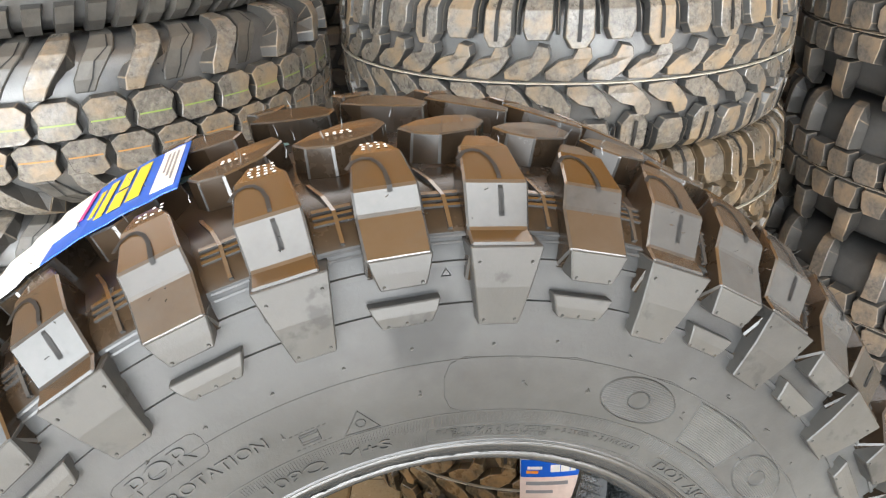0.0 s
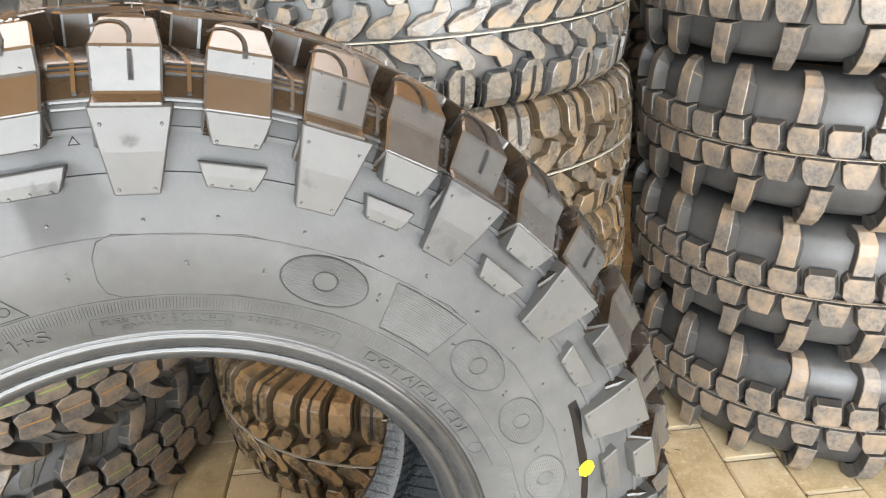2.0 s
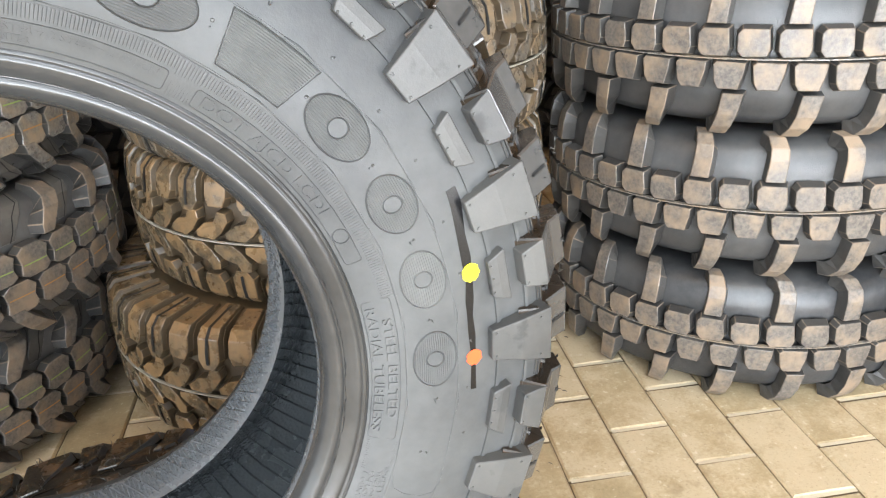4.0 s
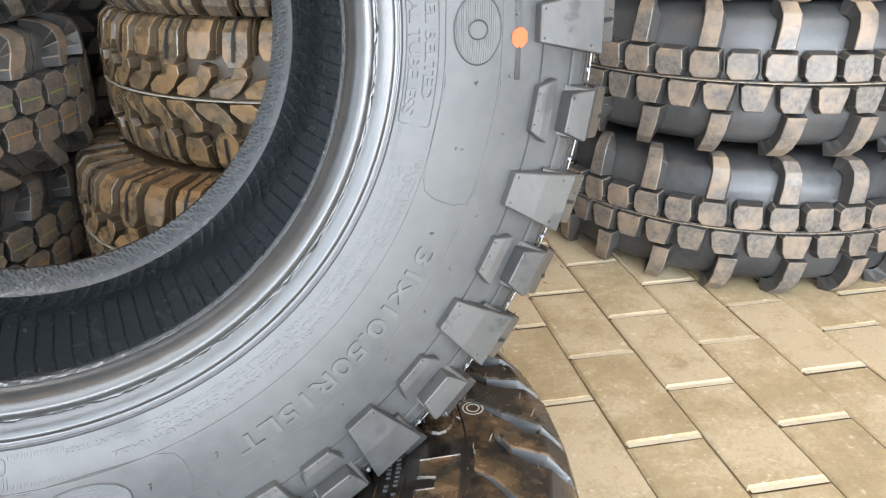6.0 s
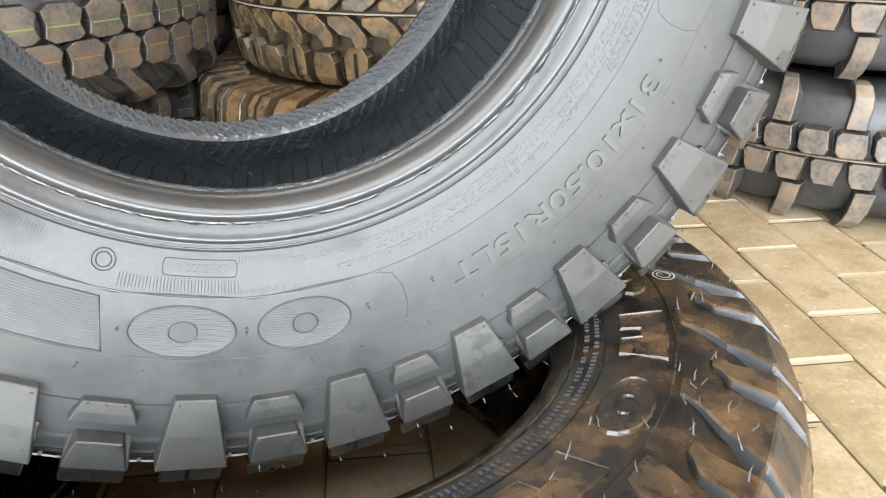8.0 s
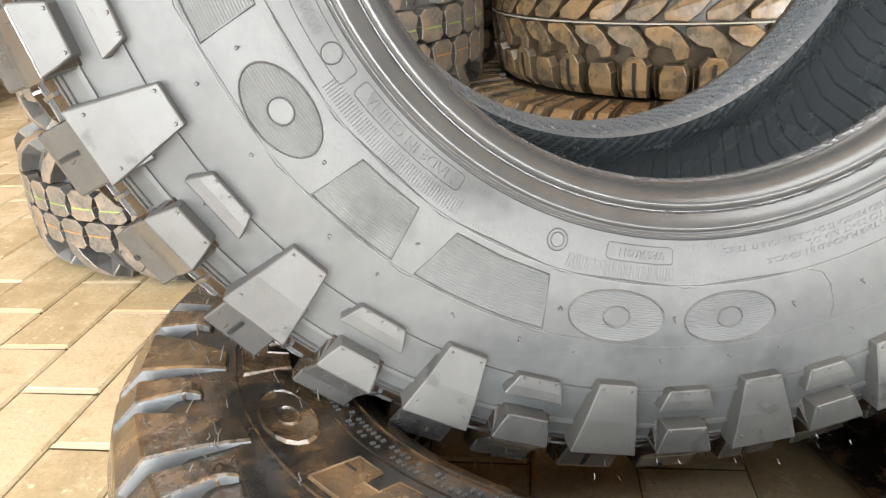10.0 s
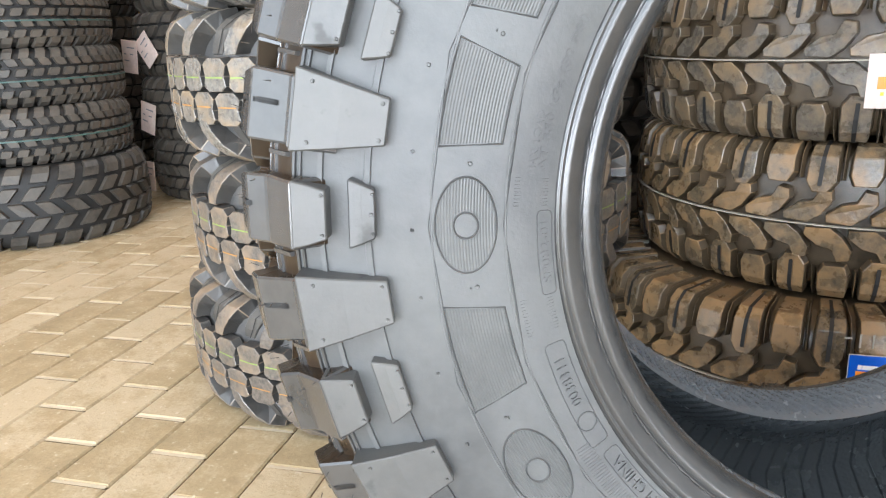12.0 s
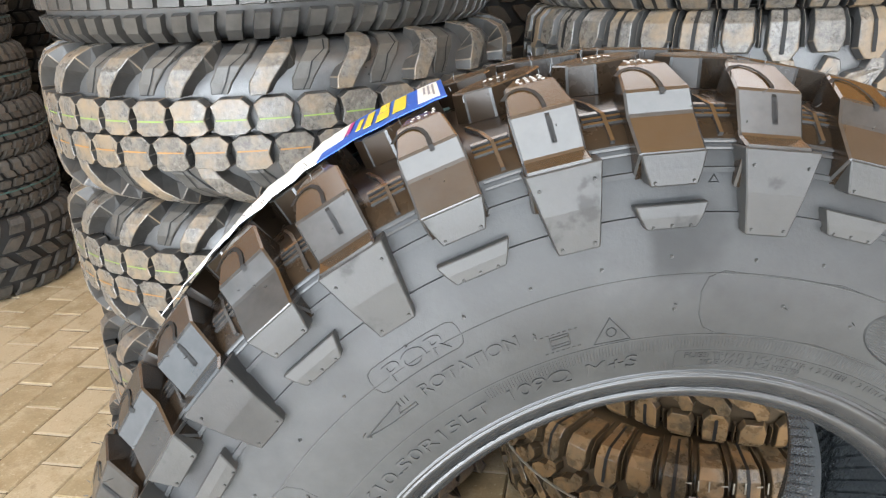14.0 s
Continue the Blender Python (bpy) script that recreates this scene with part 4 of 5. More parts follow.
def ring_at(ca, cr, rad, n=20):
    ridge(bm, [(ca + math.degrees(rad * math.cos(2 * math.pi * i / n) / cr), cr + rad * math.sin(2 * math.pi * i / n)) for i in range(n)], 0.0006, 0.0007, True)


ring_at(-152.6, 0.2310, 0.0052)
ring_at(-114.2, 0.2322, 0.0058)
ring_at(-114.2, 0.2322, 0.0038)
ring_at(22.0, 0.2300, 0.0048)
ring_at(98.8, 0.2545, 0.0028, 8)
for tri in (((101.2, 0.2490), (96.5, 0.2487), (98.8, 0.2635)), ((87.9, 0.3325), (87.0, 0.3325), (87.45, 0.3365)), ((-148.2, 0.3225), (-147.0, 0.3225), (-147.6, 0.3275)),
            ((132.2, 0.2640), (126.2, 0.2690), (127.0, 0.2625), (124.5, 0.2625), (124.5, 0.2605), (128.5, 0.2605))):
    ridge(bm, list(tri), 0.0007, 0.0008, True)
for k in range(3):
    ridge(bm, [(126.3 - 0.6 * k, 0.2655), (126.3 - 0.6 * k, 0.2700)], 0.0005, 0.0007)
for q in ((0.2535, 0.2605), (0.2552, 0.2588)):
    ridge(bm, [(106.4, q[0]), (104.0, q[0]), (104.0, q[1]), (106.4, q[1])], 0.0006, 0.0007, True)
for q in (0.2512, 0.2622):
    for k in range(7):
        ridge(bm, [(107.4 - 0.7 * k, q), (107.4 - 0.7 * k - 0.4, q)], 0.0006, 0.0006)
tagged(obj("moulded_outline", bm, SIDEWALL, hero), "fine moulded outlines and seals", kind="stuff")
bm = bmesh.new()
for a0, a1, r0, r1 in ((51.5, 117.0, 0.2385, 0.2455), (90.6, 93.6, 0.2240, 0.2380), (-22.0, -16.4, 0.2245, 0.2450), (-97.0, -89.8, 0.2245, 0.2440), (-112.0, -97.0, 0.2365, 0.2440), (-171.0, -166.0, 0.2260, 0.2430), (-186.0, -182.4, 0.2260, 0.2430),
                       (-150.0, -128.0, 0.2355, 0.2440), (9.8, 51.5, 0.2375, 0.2450), (51.5, 55.0, 0.2240, 0.2380), (-128.8, -122.0, 0.2250, 0.2440)):
    a = a0
    while a < a1:
        ridge(bm, [(a, r0), (a, r1)], 0.00042, 0.00028)
        a += 0.42
tagged(obj("radial_hatching", bm, SIDEWALL, hero), "fine radial hatching on the sidewall", kind="stuff")

# vent nubs and hairs
rng = random.Random(3)


def nub(bm, p, nrm, rad=0.0012, h=0.0009):
    t = nrm.orthogonal().normalized()
    b = nrm.cross(t)
    lo = [bm.verts.new(p + (t * math.cos(k * 1.0472) + b * math.sin(k * 1.0472)) * rad) for k in range(6)]
    hi = [bm.verts.new(p + nrm * h + (t * math.cos(k * 1.0472) + b * math.sin(k * 1.0472)) * rad * 0.6) for k in range(6)]
    bm.faces.new(hi)
    for k in range(6):
        bm.faces.new((lo[k], lo[(k + 1) % 6], hi[(k + 1) % 6], hi[k]))


def hair(bm, p, way, length, rad=0.00045):
    t = way.orthogonal().normalized()
    b = way.cross(t)
    bend = p + way * length * 0.6 + t * length * rng.uniform(-0.25, 0.25) + b * length * rng.uniform(-0.25, 0.25)
    tip = bend + (way + t * rng.uniform(-0.5, 0.5) + b * rng.uniform(-0.5, 0.5)) * length * 0.4
    r0 = [bm.verts.new(p + (t * math.cos(k * 2.0944) + b * math.sin(k * 2.0944)) * rad) for k in range(3)]
    r1 = [bm.verts.new(bend + (t * math.cos(k * 2.0944) + b * math.sin(k * 2.0944)) * rad * 0.8) for k in range(3)]
    e = bm.verts.new(tip)
    for k in range(3):
        bm.faces.new((r0[k], r0[(k + 1) % 3], r1[(k + 1) % 3], r1[k]))
        bm.faces.new((r1[k], r1[(k + 1) % 3], e))


bm = bmesh.new()
up = Vector((0, 0, 1))
for i in range(44):
    a = 360 * i / 44 + rng.uniform(-1.5, 1.5)
    nub(bm, skin(a, 0.2925 + rng.uniform(-0.0015, 0.0015)), up)
    if rng.random() < 0.5:
        hair(bm, skin(a, 0.2925), up, 0.004)
for a in (69.0, 53.9, 40.6, 28.5, 16.5, 4.0, -9.0, -18, -81.0, -96.3, -110.9, -129.8, -143.6, -158.0, -173.7, -187.2, -200.7, -216.5, 132.0, 108.0, 91.0, 78.0, -30.0, -72.0):
    nub(bm, skin(a, 0.2665 + rng.uniform(-0.004, 0.004)), up)
    hair(bm, skin(a, 0.2665), up, 0.004)
for b, s, p in zip(BIG, SMALL, PITCH):
    for c, hw, r, w in ((b, 1.6, 0.3100, 0.1369), (b, 2.4, 0.3440, 0.1376), (s, 1.8, 0.3120, 0.1352), (s, 1.7, 0.3365, 0.1379)):
        for sg in (-1, 1):
            nub(bm, at_polar(c + sg * hw, r, w), up, 0.0011)
    nub(bm, at_polar(s, 0.3125, 0.1352), up, 0.0011)
tagged(obj("vent_nub", bm, LUG, hero), "small moulding nubs", kind="stuff")
bm = bmesh.new()
for b, s, p in zip(BIG, SMALL, PITCH):
    for c in (b, s):
        for k in range(9):
            u = rng.choice((rng.uniform(-0.09, 0.085), rng.uniform(0.02, 0.085)))
            a = c + rng.uniform(-4.2, 4.2)
            way = at_polar(a, 1.0, rng.uniform(-0.2, 0.3)).normalized()
            hair(bm, at_polar(a, 0.3915 if abs(u) > 0.06 else 0.3930, u), way, rng.uniform(0.003, 0.008), 0.00035)
        for k in range(3):
            a = c + rng.uniform(-3, 3)
            hair(bm, at_polar(a, rng.uniform(0.362, 0.381), 0.1250), Vector((math.cos(radians(a)) * 0.5, math.sin(radians(a)) * 0.5, 0.8)), 0.004)
tagged(obj("vent_hair", bm, TREAD, hero), "fine rubber hairs on the tread", kind="stuff")


# ---- sipes and groove ribs in the tread ----
def on_face(prof, t):
    i = min(int(t), len(prof) - 2)
    a, b = Vector(prof[i]), Vector(prof[i + 1])
    d = (b - a).normalized()
    q = a + (b - a) * (t - i) + Vector((d.y, -d.x)) * 0.0004
    return q.x, q.y


def ribbon(bm, prof, path, half):
    fine = []
    for (a0, t0), (a1, t1) in zip(path, path[1:]):
        k = max(2, int(abs(t1 - t0) * 4))
        fine += [(a0 + (a1 - a0) * i / k, t0 + (t1 - t0) * i / k) for i in range(k)]
    fine.append(path[-1])
    pts = [at_polar(a, *on_face(prof, t)) for a, t in fine]
    rows = []
    for i, p in enumerate(pts):
        d = (pts[min(i + 1, len(pts) - 1)] - pts[max(i - 1, 0)]).normalized()
        t = fine[i][1]
        j = min(int(t), len(prof) - 2)
        e = (Vector(prof[j + 1]) - Vector(prof[j])).normalized()
        nrm = at_polar(fine[i][0], e.y, -e.x)
        sd = d.cross(nrm).normalized() * half
        rows.append((bm.verts.new(p - sd), bm.verts.new(p + sd)))
    for p, q in zip(rows, rows[1:]):
        bm.faces.new((p[0], q[0], q[1], p[1]))


# dark ribbons laid on the blocks paint the shade of uncut sipes
for i, (b, s, p) in enumerate(zip(BIG, SMALL, PITCH)):
    for blk, c, prof, e in ((b, b + 0.25, face, 2.75), (s, s + 0.1, face_s, 2.25)):
        bm = bmesh.new()
        ribbon(bm, prof, [(c + 2.65, 1.42), (c + 2.0, 1.22), (c + 1.2, 1.15), (c + 0.5, 1.20), (c, 1.36), (c - 0.3, 1.6), (c - 0.35, e)], 0.0012)
        ribbon(bm, prof, [(c - 0.35, e - 0.5), (c - 0.35, e)], 0.0014)
        obj("sipe", bm, SIPE_SHADE, front_blocks[blk], "narrow dark strip painting the shade of a tread cut")
    for g, w0 in ((b - p / 4, 0.0), (s - p / 4, 0.002)):
        base = [(0.3740, 0.0650), (0.3690, 0.0990), (0.3620, 0.1120), (0.3545, 0.1190), (0.3450, 0.1236)]
        bm = bmesh.new()
        for t in (0.95, 1.25, 1.55, 3.2, 3.55):
            q = [on_face(base, t), on_face(base, t + 0.12)]
            add_patch(bm, [(r + 0.0012, w + 0.0006) for r, w in q], [g - 1.7] * 2, [g + 1.7] * 2, 0.003, 0.05)
        path = [(g + 1.4, 0.1), (g + 0.4, 0.6), (g - 0.2, 1.2), (g - 0.3, 2.9)]
        for (a0, t0), (a1, t1) in zip(path, path[1:]):
            q0, q1 = on_face(base, t0), on_face(base, t1)
            add_patch(bm, [(q0[0] + 0.0022, q0[1] + 0.001), (q1[0] + 0.0022, q1[1] + 0.001)], [a0 - 0.22, a1 - 0.22], [a0 + 0.22, a1 + 0.22], 0.005, 0.05)
        obj("groove_rib", finish(bm), TREAD, hero)
obj("teal_line", lathe([(0.3768, -0.030), (0.3785, -0.0295), (0.3785, -0.0215), (0.3768, -0.021)], 200), TEAL, hero, "teal paint line in the tread grooves")

# white dotted factory marks on some tread blocks
bm = bmesh.new()
for c, u0, cols, rows in ((92.0, 0.067, 4, 3), (101.2, 0.066, 4, 4), (94.4, 0.036, 4, 2), (103.6, 0.036, 4, 2), (110.6, 0.067, 4, 3)):
    for i in range(cols):
        for j in range(rows):
            if rng.random() < 0.75:
                a, u = c + (i - cols / 2) * 0.62 + rng.uniform(-0.1, 0.1), u0 + j * 0.0042 + rng.uniform(-0.0006, 0.0006)
                nub(bm, at_polar(a, 0.3938 if u < 0.06 else 0.3926 - 0.0013 * max(0, (u - 0.063) / 0.018) if u < 0.081 else 0.3913 - 0.38 * (u - 0.081), u), at_polar(a, 1, 0), 0.0012, 0.0003)
obj("factory_mark", bm, WHITE, hero, "white dotted paint marks")

# paint marks on the sidewall
bm = bmesh.new()
pts = [(20.2, 0.3042), (18.0, 0.3035), (14.2, 0.2996), (11.0, 0.2985), (8.0, 0.2975), (5.0, 0.2950), (2.7, 0.2938), (0.0, 0.2942), (-3.4, 0.2950), (-8.3, 0.2962)]
rows = []
for i, (a, r) in enumerate(pts):
    h = 0.0036 - 0.0022 * i / 9 + (0.0008 if i % 2 else 0)
    rows.append((bm.verts.new(skin(a, r - h, 0.0004)), bm.verts.new(skin(a, r + h, 0.0004))))
for p, q in zip(rows, rows[1:]):
    bm.faces.new((p[0], q[0], q[1], p[1]))
obj("paint_streak", bm, PAINT_BLACK, hero, "glossy black paint streak")
for a, r, rad, mt, lb in ((8.75, 0.2992, 0.0066, YELLOW, "yellow paint dot"), (-3.4, 0.2952, 0.0060, RED, "red paint dot")):
    bm = bmesh.new()
    loop = [(a + math.degrees(rad * (1 + 0.08 * math.sin(3 * k)) * math.cos(k * math.pi / 12) / r), r + rad * (1 + 0.1 * math.sin(2 * k)) * math.sin(k * math.pi / 12)) for k in range(24)]
    bm.faces.new([bm.verts.new(skin(b, q, 0.0009)) for b, q in loop])
    obj("paint_dot", bm, mt, hero, lb)


# ---- the long paper label over the tread ----
def sheet(bm, a0, a1, u0, u1, r, k=12, thick=0.0006, mi=0, wave=0.0):
    rows = []
    for i in range(k + 1):
        a = a0 + (a1 - a0) * i / k
        rr = r + wave * math.sin(i * 2.1) + wave * 0.6 * math.sin(i * 0.9 + 1)
        rows.append([bm.verts.new(at_polar(a, q, u)) for q in (rr, rr - thick) for u in (u0, u1)])
    for p, q in zip(rows, rows[1:]):
        for f in ((p[0], q[0], q[1], p[1]), (p[2], p[3], q[3], q[2]), (p[0], p[2], q[2], q[0]), (p[1], q[1], q[3], p[3])):
            bm.faces.new(f).material_index = mi


label = thing("tread_label", hero.matrix_basis.copy(), "long blue, yellow and white paper label on the tread", "label")
bm = bmesh.new()
sheet(bm, 107.8, 120.5, -0.041, 0.061, 0.3958, 10, wave=0.0003)
printed = obj("printed_end", bm, BLUE, label, "blue printed end of the label")
bm = bmesh.new()
sheet(bm, 120.5, 141.0, -0.041, 0.061, 0.3955, 16, wave=0.0007)
obj("plain_strip", bm, WHITE, label, "white wrinkled paper strip")
bm = bmesh.new()
sheet(bm, 108.3, 110.4, -0.036, 0.050, 0.3964, 3, 0.0003)
obj("name_panel", bm, WHITE, printed, "white panel with grey writing")
for q in range(3):
    bm = bmesh.new()
    sheet(bm, 108.7 + 0.45 * q, 108.9 + 0.45 * q, -0.026, 0.036 - 0.01 * q, 0.3967, 2, 0.0002)
    obj("text_bar", bm, GREY_PRINT, printed)
for a0, a1, u0, u1 in ((111.6, 112.9, -0.030, 0.040), (113.4, 114.5, -0.034, 0.002), (113.3, 114.6, 0.008, 0.042), (115.1, 115.9, -0.028, 0.040), (116.3, 116.8, -0.02, 0.03)):
    bm = bmesh.new()
    sheet(bm, a0, a1, u0, u1, 0.3965, 3, 0.0003)
    obj("print_block", bm, YELLOW_PRINT, printed, "yellow print block")
bm = bmesh.new()
sheet(bm, 117.6, 118.1, -0.036, 0.02, 0.3965, 3, 0.0003)
obj("print_block", bm, MAGENTA, printed, "magenta print stripe")
bm = bmesh.new()
sheet(bm, 118.1, 120.4, -0.038, 0.03, 0.3964, 3, 0.0003)
obj("print_block", bm, WHITE, printed, "white print block")


# ---- the tyre that it stands on ----
base = thing("tire", pose(-0.008, 0.098, 0.118, 0, 0, 0), "dark glossy mud-terrain tire lying flat on the paving", "tire")
BR, BW = 0.368, 0.116
obj("carcass", lathe(carcass_profile(BR, BW, 0.204), 160, True), LYING, base, "dark shiny rubber carcass", True)
for s in (1, -1):
    for half, sw, end, ph in ((4.6, 7.0, 0.288, 0.0), (2.6, 4.5, 0.304, 8.4)):
        prof = [(BR, BW * 0.46), (BR - 0.002, BW * 0.66), (BR - 0.009, BW * 0.86), (BR - 0.026, BW * 1.0), (0.315, BW * 1.02), ((0.315 + end) / 2, BW * 1.025), (end, BW * 1.015)]
        mid = [0.0, 0.5, 1.0, 1.6, sw * 0.55, sw * 0.8, sw]
        hf = [half, half * 1.05, half * 1.1, half, half * 0.85, half * 0.7, half * 0.6]
        bm = bmesh.new()
        add_patch(bm, [(r, w * s) for r, w in prof], [(m - h) * s for m, h in zip(mid, hf)], [(m + h) * s for m, h in zip(mid, hf)], 0.010, 0.6, 1, 1) if s > 0 else add_patch(bm, [(r, -w) for r, w in prof], [m - h for m, h in zip(mid, hf)], [m + h for m, h in zip(mid, hf)], -0.010, 0.6, 1, 1)
        row_of("shoulder_lug", finish(bm, 0.0012), [LYING_LUG, LYING_FLANK], base, 22, ph)
    row_of("tread_block", poly_block(BR, BW, [(q[0], q[1] * s) for q in [(-0.035, 0.006), (0.0, 0.003), (0.02, 0.02), (0.034, 0.047), (0.012, 0.050), (-0.014, 0.036), (-0.036, 0.022)]], 0.93), [LYING_LUG, LYING_FLANK], base, 22, 6 * s)


def base_w(r):
    pr = carcass_profile(BR, BW, 0.204)[:8]
    for (r0, w0), (r1, w1) in zip(pr, pr[1:]):
        if r0 <= r <= r1:
            return w0 + (w1 - w0) * (r - r0) / (r1 - r0)
    return BW


def base_ridge(bm, path, half, height):
    """A raised closed outline of (degrees, radius) points on the lying sidewall."""
    k = len(path)
    rows = []
    for i, (a, r) in enumerate(path):
        (a0, r0), (a1, r1) = path[i - 1], path[(i + 1) % k]
        dx, dy = radians(a1 - a0) * r, r1 - r0
        n = math.hypot(dx, dy) or 1.0
        oa, orr = math.degrees(-dy / n * half / r), dx / n * half
        rows.append([bm.verts.new(at_polar(a + f * oa, r + f * orr, base_w(r) + h)) for f, h in ((-1, -0.0004), (0, height), (1, -0.0004))])
    for i in range(k):
        p, q = rows[i], rows[(i + 1) % k]
        bm.faces.new((p[0], q[0], q[1], p[1]))
        bm.faces.new((p[1], q[1], q[2], p[2]))


for i in range(20):
    # raised brand shapes in turn: open ovals and slabs with a step
    a = 18 * i + 5
    bm = bmesh.new()
    if i % 2:
        loop = [(math.cos(radians(20 * q)), math.sin(radians(20 * q))) for q in range(18)]
    else:
        loop = [(-1.0, 1.0), (0.0, 1.0), (1.0, 1.0), (0.9, -1.0), (0.25, -1.0), (0.2, -0.1), (-0.2, -0.1), (-0.25, -1.0), (-0.9, -1.0)]
    outline = [(a + 6.2 * x, 0.264 + 0.0145 * y) for x, y in loop]
    bm.faces.new([bm.verts.new(at_polar(q, r, base_w(r) + 0.0012)) for q, r in outline])
    base_ridge(bm, outline, 0.0013, 0.0022)
    if i % 2:
        base_ridge(bm, [(a + 2.0 * x, 0.264 + 0.006 * y) for x, y in loop], 0.0010, 0.0022)
    bmesh.ops.recalc_face_normals(bm, faces=bm.faces)
    obj("brand_shape", bm, LYING_LUG, base, "raised brand shape on the lying sidewall")
bm = bmesh.new()
for rr in (0.2260, 0.2325):
    for i in range(330):
        a = 360 * i / 330
        if rng.random() < 0.82:
            add_patch(bm, [(rr + 0.0030, base_w(rr + 0.0030) + 0.0010), (rr, base_w(rr) + 0.0010)], [a] * 2, [a + rng.uniform(0.25, 0.6)] * 2, 0.002, 0.06)
tagged(obj("small_lettering", finish(bm), LYING_FLANK, base), "small illegible moulded lettering", kind="stuff")
for r0 in (0.2205, 0.2400, 0.2835):
    obj("raised_ring", lathe([(r0 - 0.001, base_w(r0) - 0.0006), (r0 - 0.0004, base_w(r0) + 0.0009), (r0 + 0.0004, base_w(r0) + 0.0009), (r0 + 0.001, base_w(r0) - 0.0006)][::-1], 128), LYING, base)
bm = bmesh.new()
for i in range(260):
    a, r = rng.uniform(0, 360), rng.choice((rng.uniform(0.245, 0.345), rng.uniform(0.28, 0.345)))
    hair(bm, at_polar(a, r, BW * 1.03), Vector((rng.uniform(-0.4, 0.4), rng.uniform(-0.4, 0.4), 1)).normalized(), rng.uniform(0.005, 0.010), 0.0005)
for i in range(320):
    a, w = rng.uniform(0, 360), rng.uniform(-0.8, 0.9) * BW
    hair(bm, at_polar(a, BR - 0.004 - 0.010 * (abs(w) / BW) ** 2, w), at_polar(a, 1, rng.uniform(-0.2, 0.4)).normalized(), rng.uniform(0.005, 0.010), 0.0006)
tagged(obj("vent_hair", bm, LUG, base), "fine rubber hairs on the lying tire", kind="stuff")
bm = bmesh.new()
for k in range(2):
    ca, cr = -14.0, 0.294
    lo = [at_polar(ca + math.degrees((0.0085 - 0.003 * k) * math.cos(q * math.pi / 9) / cr), cr + (0.0085 - 0.003 * k) * math.sin(q * math.pi / 9), BW * 1.0 + 0.001 + 0.0003 * k) for q in range(18)]
    hi = [at_polar(ca + math.degrees((0.0073 - 0.003 * k) * math.cos(q * math.pi / 9) / cr), cr + (0.0073 - 0.003 * k) * math.sin(q * math.pi / 9), BW * 1.0 + 0.001 + 0.0003 * k) for q in range(18)]
    v0, v1 = [bm.verts.new(p) for p in lo], [bm.verts.new(p) for p in hi]
    for q in range(18):
        bm.faces.new((v0[q], v0[(q + 1) % 18], v1[(q + 1) % 18], v1[q]))
obj("white_stamp", bm, WHITE_LINE, base, "small round white stamp")


# ---- paper stickers and tags ----
def sticker(cx, cy, r, a0, a1, z0, z1, label, bands):
    """A curved paper sticker round a stacked tyre. bands: part name, material, four fractions (along from, to, up from, to)."""
    t = thing("sticker", pose(cx, cy, 0), label, "sticker")
    bm = bmesh.new()
    sheet(bm, a0, a1, z0, z1, r, 8)
    paper = obj("paper", bm, TAG_PAPER, t)
    for nm, mt, f0, f1, g0, g1 in bands:
        bm = bmesh.new()
        sheet(bm, a0 + (a1 - a0) * f0, a0 + (a1 - a0) * f1, z0 + (z1 - z0) * g0, z0 + (z1 - z0) * g1, r + 0.0005, 6, 0.0004)
        obj(nm, bm, mt, paper)
    return t


sticker(C_STACK.x - 0.080, C_STACK.y - 0.040, 0.3985, -109.0, -94.5, 0.062, 0.190, "white sticker with blue head and orange foot",
        [("blue_band", BLUE, 0.01, 0.99, 0.70, 0.99), ("orange_band", ORANGE, 0.05, 0.95, 0.04, 0.22), ("logo_shape", ORANGE, 0.10, 0.30, 0.76, 0.81), ("logo_shape", WHITE, 0.12, 0.36, 0.83, 0.88), ("text_bar", WHITE, 0.50, 0.92, 0.78, 0.90),
         ("text_bar", GREY_PRINT, 0.10, 0.80, 0.56, 0.62), ("text_bar", GREY_PRINT, 0.10, 0.55, 0.42, 0.47), ("text_bar", WHITE, 0.30, 0.70, 0.10, 0.16)])
sticker(C_STACK.x, C_STACK.y, 0.4035, -119.0, -104.0, 0.512, 0.582, "white sticker with an orange box",
        [("orange_band", ORANGE, 0.12, 0.95, 0.36, 0.58), ("text_bar", WHITE, 0.45, 0.58, 0.40, 0.54), ("text_bar", GREY_PRINT, 0.20, 0.90, 0.66, 0.72), ("blue_band", BLUE, 0.40, 0.98, 0.86, 0.99), ("print_dot", YELLOW_PRINT, 0.16, 0.20, 0.24, 0.30), ("text_bar", MAGENTA, 0.30, 0.80, 0.22, 0.25)])

sticker(FAR.x - 0.07, FAR.y + 0.03, 0.362, -42.0, -10.0, 0.915, 1.03, "white paper sticker with a yellow print on a far tire",
        [("print_block", YELLOW_PRINT, 0.55, 0.80, 0.30, 0.85), ("text_bar", RED, 0.40, 0.50, 0.35, 0.50), ("text_bar", GREY_PRINT, 0.15, 0.45, 0.60, 0.70)])
# chalk strokes on the lowest all-terrain tire
bm = bmesh.new()
for k in range(11):
    a = -110.0 + 2.6 * k + rng.uniform(-0.4, 0.4)
    sheet(bm, a, a + (0.35 if k % 3 else 1.4), 0.196 if k % 3 else 0.208, 0.216 if k % 3 else 0.2105, 0.3905, 2, 0.0008)
chalk = thing("chalk_mark", pose(C_STACK.x - 0.080, C_STACK.y - 0.040, 0), "pale illegible chalk strokes on a brown tire", "chalk mark")
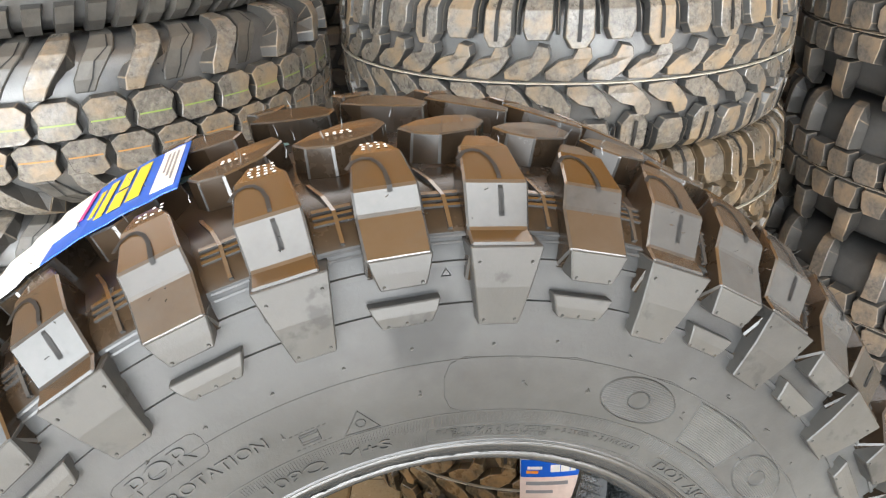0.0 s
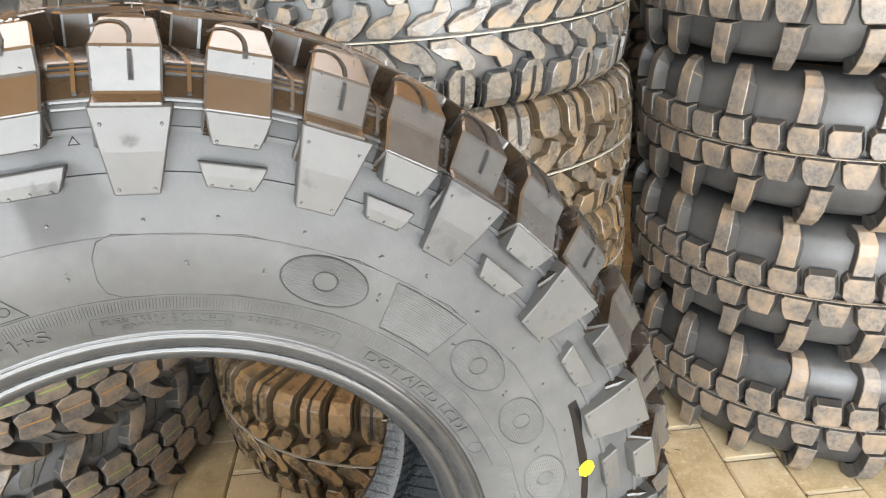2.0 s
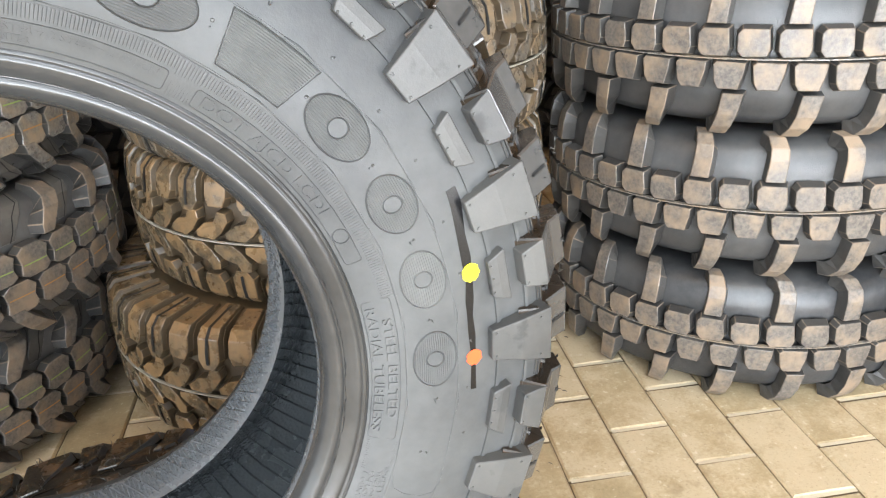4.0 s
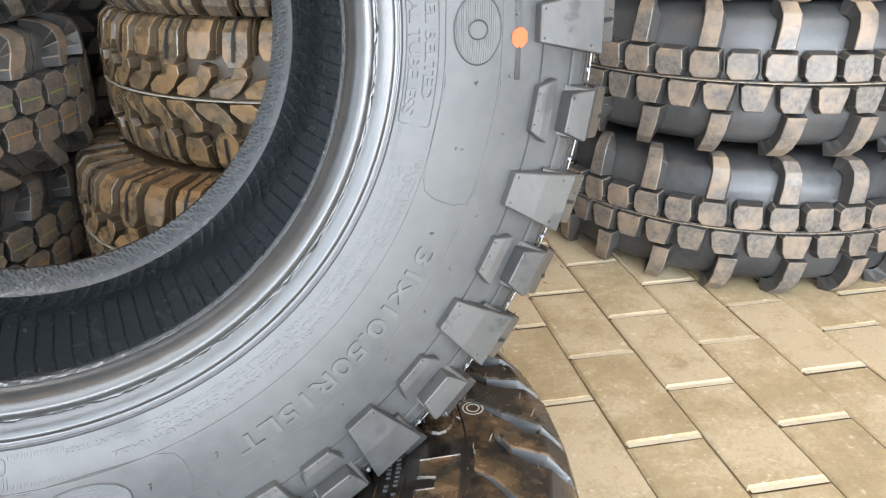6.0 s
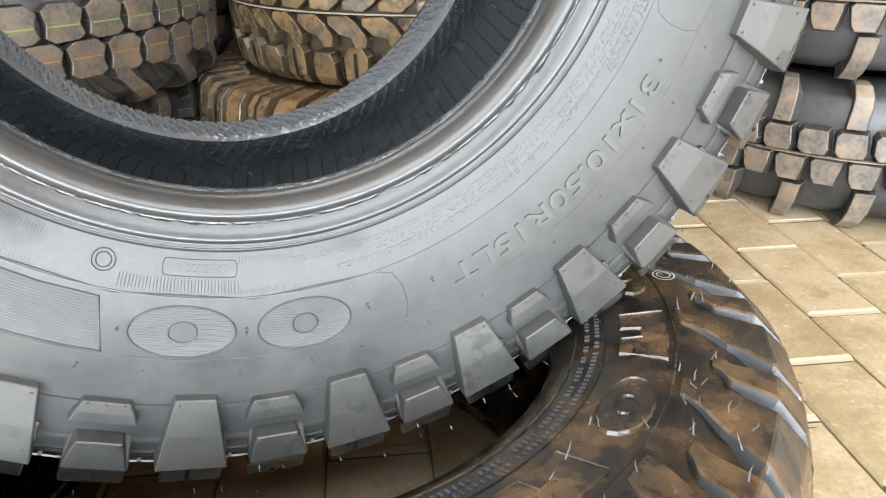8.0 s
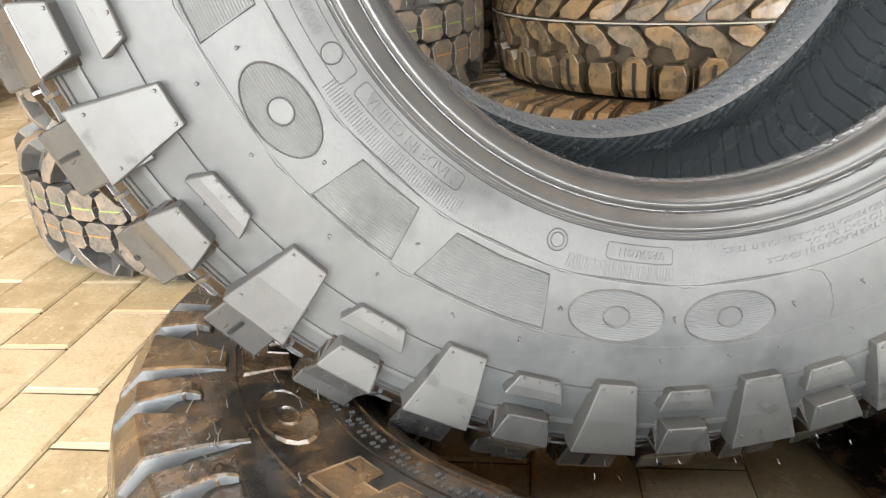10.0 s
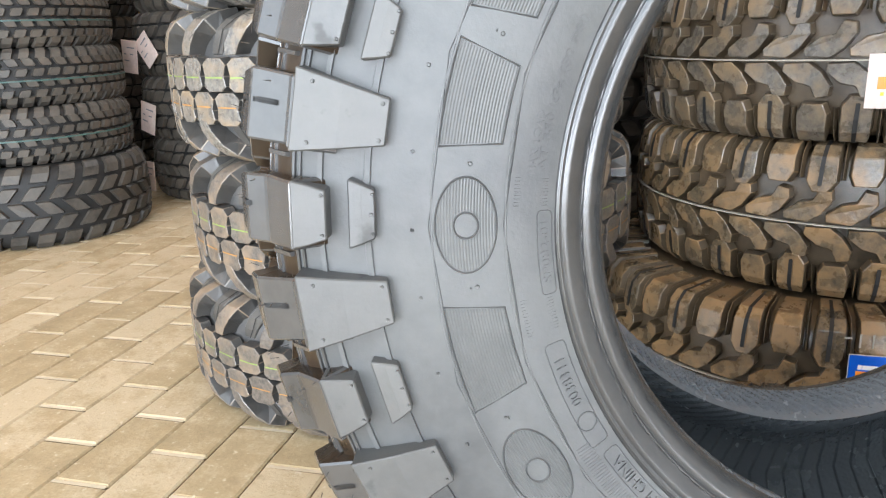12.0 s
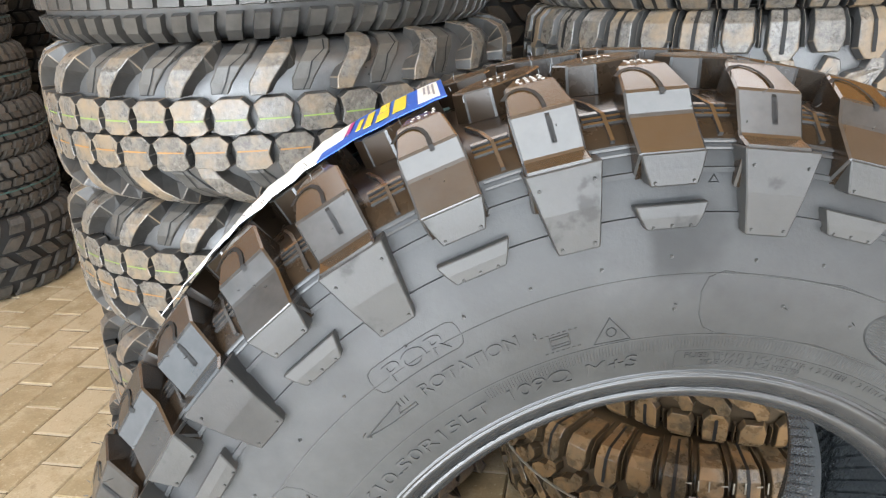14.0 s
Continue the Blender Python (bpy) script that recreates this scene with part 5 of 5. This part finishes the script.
tagged(obj("stroke", bm, WHITE_LINE, chalk), "pale chalk strokes", kind="stuff")


def paper_tag(m, w, h, label):
    t = thing("paper_tag", m, label, "tag", "paper tags on the dark stack")
    bm = bmesh.new()
    box(bm, -w / 2, w / 2, -0.0015, 0.0015, -h / 2, h / 2)
    for v in bm.verts:
        v.co.y += 0.06 * v.co.z * v.co.x / (w * h) * 0.1
    paper = obj("paper", bm, TAG_PAPER, t)
    for k in range(3):
        bm = bmesh.new()
        z = h * (0.28 - 0.2 * k)
        box(bm, -w * 0.36, w * (0.36 - 0.1 * k), -0.0026, -0.0014, z - h * 0.02, z + h * 0.02)
        obj("text_bar", bm, GREY_PRINT, paper)


paper_tag(pose(-1.555, 2.655, 0.575, 0, 6, -32), 0.090, 0.125, "pale pinkish paper tag hanging on a dark tire")
paper_tag(pose(-1.470, 2.615, 0.600, 0, -38, -32), 0.085, 0.115, "pale pinkish paper tag hanging askew on a dark tire")
paper_tag(pose(-1.505, 2.625, 0.340, 0, 14, -32), 0.085, 0.120, "pale pinkish paper tag hanging on a dark tire")
paper_tag(pose(-1.545, 2.650, 0.105, 0, 4, -32), 0.070, 0.120, "pale pinkish paper tag low on a dark tire")

# ---- the paved floor ----
E1, E2 = Vector((0.9724, -0.2334)), Vector((0.2334, 0.9724))
P0 = Vector((0.6072, 0.1628))
PW, PL = 0.10205, 0.2023
bm = bmesh.new()
box(bm, -4.3, 4.3, -3.4, 3.5, -0.1, -0.0045)
floor = tagged(obj("floor", bm, JOINT_DARK), "yellowish concrete paving blocks in running bond", "floor", kind="structure")


def paver_verts(hx, hy):
    c, d = 0.0035, 0.003
    return ([(sx * (hx), sy * (hy), -0.02) for sx, sy in ((-1, -1), (1, -1), (1, 1), (-1, 1))]
            + [(sx * hx, sy * hy, -d) for sx, sy in ((-1, -1), (1, -1), (1, 1), (-1, 1))]
            + [(sx * (hx - c), sy * (hy - c), 0.0) for sx, sy in ((-1, -1), (1, -1), (1, 1), (-1, 1))])


PAVER_FACES = [(8, 9, 10, 11)] + [(i + o, (i + 1) % 4 + o, (i + 1) % 4 + o + 4, i + o + 4) for o in (0, 4) for i in range(4)]
rng = random.Random(5)
paver_mesh = bpy.data.meshes.new("paver")
paver_mesh.from_pydata(paver_verts(PW / 2 - 0.0012, PL / 2 - 0.0035), [], PAVER_FACES)
paver_mesh.materials.append(PAVER)
turn = math.atan2(E1.y, E1.x)
near, far_v, far_f, pale_v, pale_f = [], [], [], [], []
for i in range(-52, 53):
    for j in range(-26, 27):
        c = P0 + E1 * (PW * i) + E2 * (PL * (j + 0.5 * (i % 2) + 0.5))
        if not (-4.15 < c.x < 4.15 and -3.25 < c.y < 3.38):
            continue
        m = Matrix.Translation((c.x, c.y, rng.uniform(-0.0012, 0.0008))) @ Matrix.Rotation(turn + rng.uniform(-0.006, 0.006), 4, "Z") @ Euler((rng.uniform(-0.006, 0.006), rng.uniform(-0.008, 0.008), 0)).to_matrix().to_4x4()
        d = min((c - Vector(q)).length for q in ((0.75, 0.2), (-0.85, 0.65), (0.0, 0.1)))
        near.append((d, m))
        e = c - E2 * (PL / 2)
        k = len(pale_v)
        h = PW / 2 - 0.003
        for s, q in ((-1, -1), (1, -1), (1, 1), (-1, 1)):
            p = e + E1 * (s * h) + E2 * (q * (0.0034 + rng.uniform(-0.0006, 0.0008)))
            pale_v.append((p.x, p.y, -0.0012))
        pale_f.append((k, k + 1, k + 2, k + 3))
near.sort(key=lambda v: v[0])
for d, m in near[:300]:
    o = new("paver", paver_mesh)
    o.parent = floor
    o.matrix_basis = m
base = paver_verts(PW / 2 - 0.0012, PL / 2 - 0.0035)
for d, m in near[300:]:
    k = len(far_v)
    far_v += [tuple(m @ Vector(v)) for v in base]
    far_f += [tuple(i + k for i in f) for f in PAVER_FACES]
for nm, v, f, mt, lb in (("paver_field", far_v, far_f, PAVER_FAR, "yellowish concrete paving blocks"), ("joint_sand", pale_v, pale_f, JOINT_LIGHT, "pale strips in the short paving joints")):
    me = bpy.data.meshes.new(nm)
    me.from_pydata(v, [], f)
    me.materials.append(mt)
    o = tagged(new(nm, me), lb, kind="stuff")
    o.parent = floor
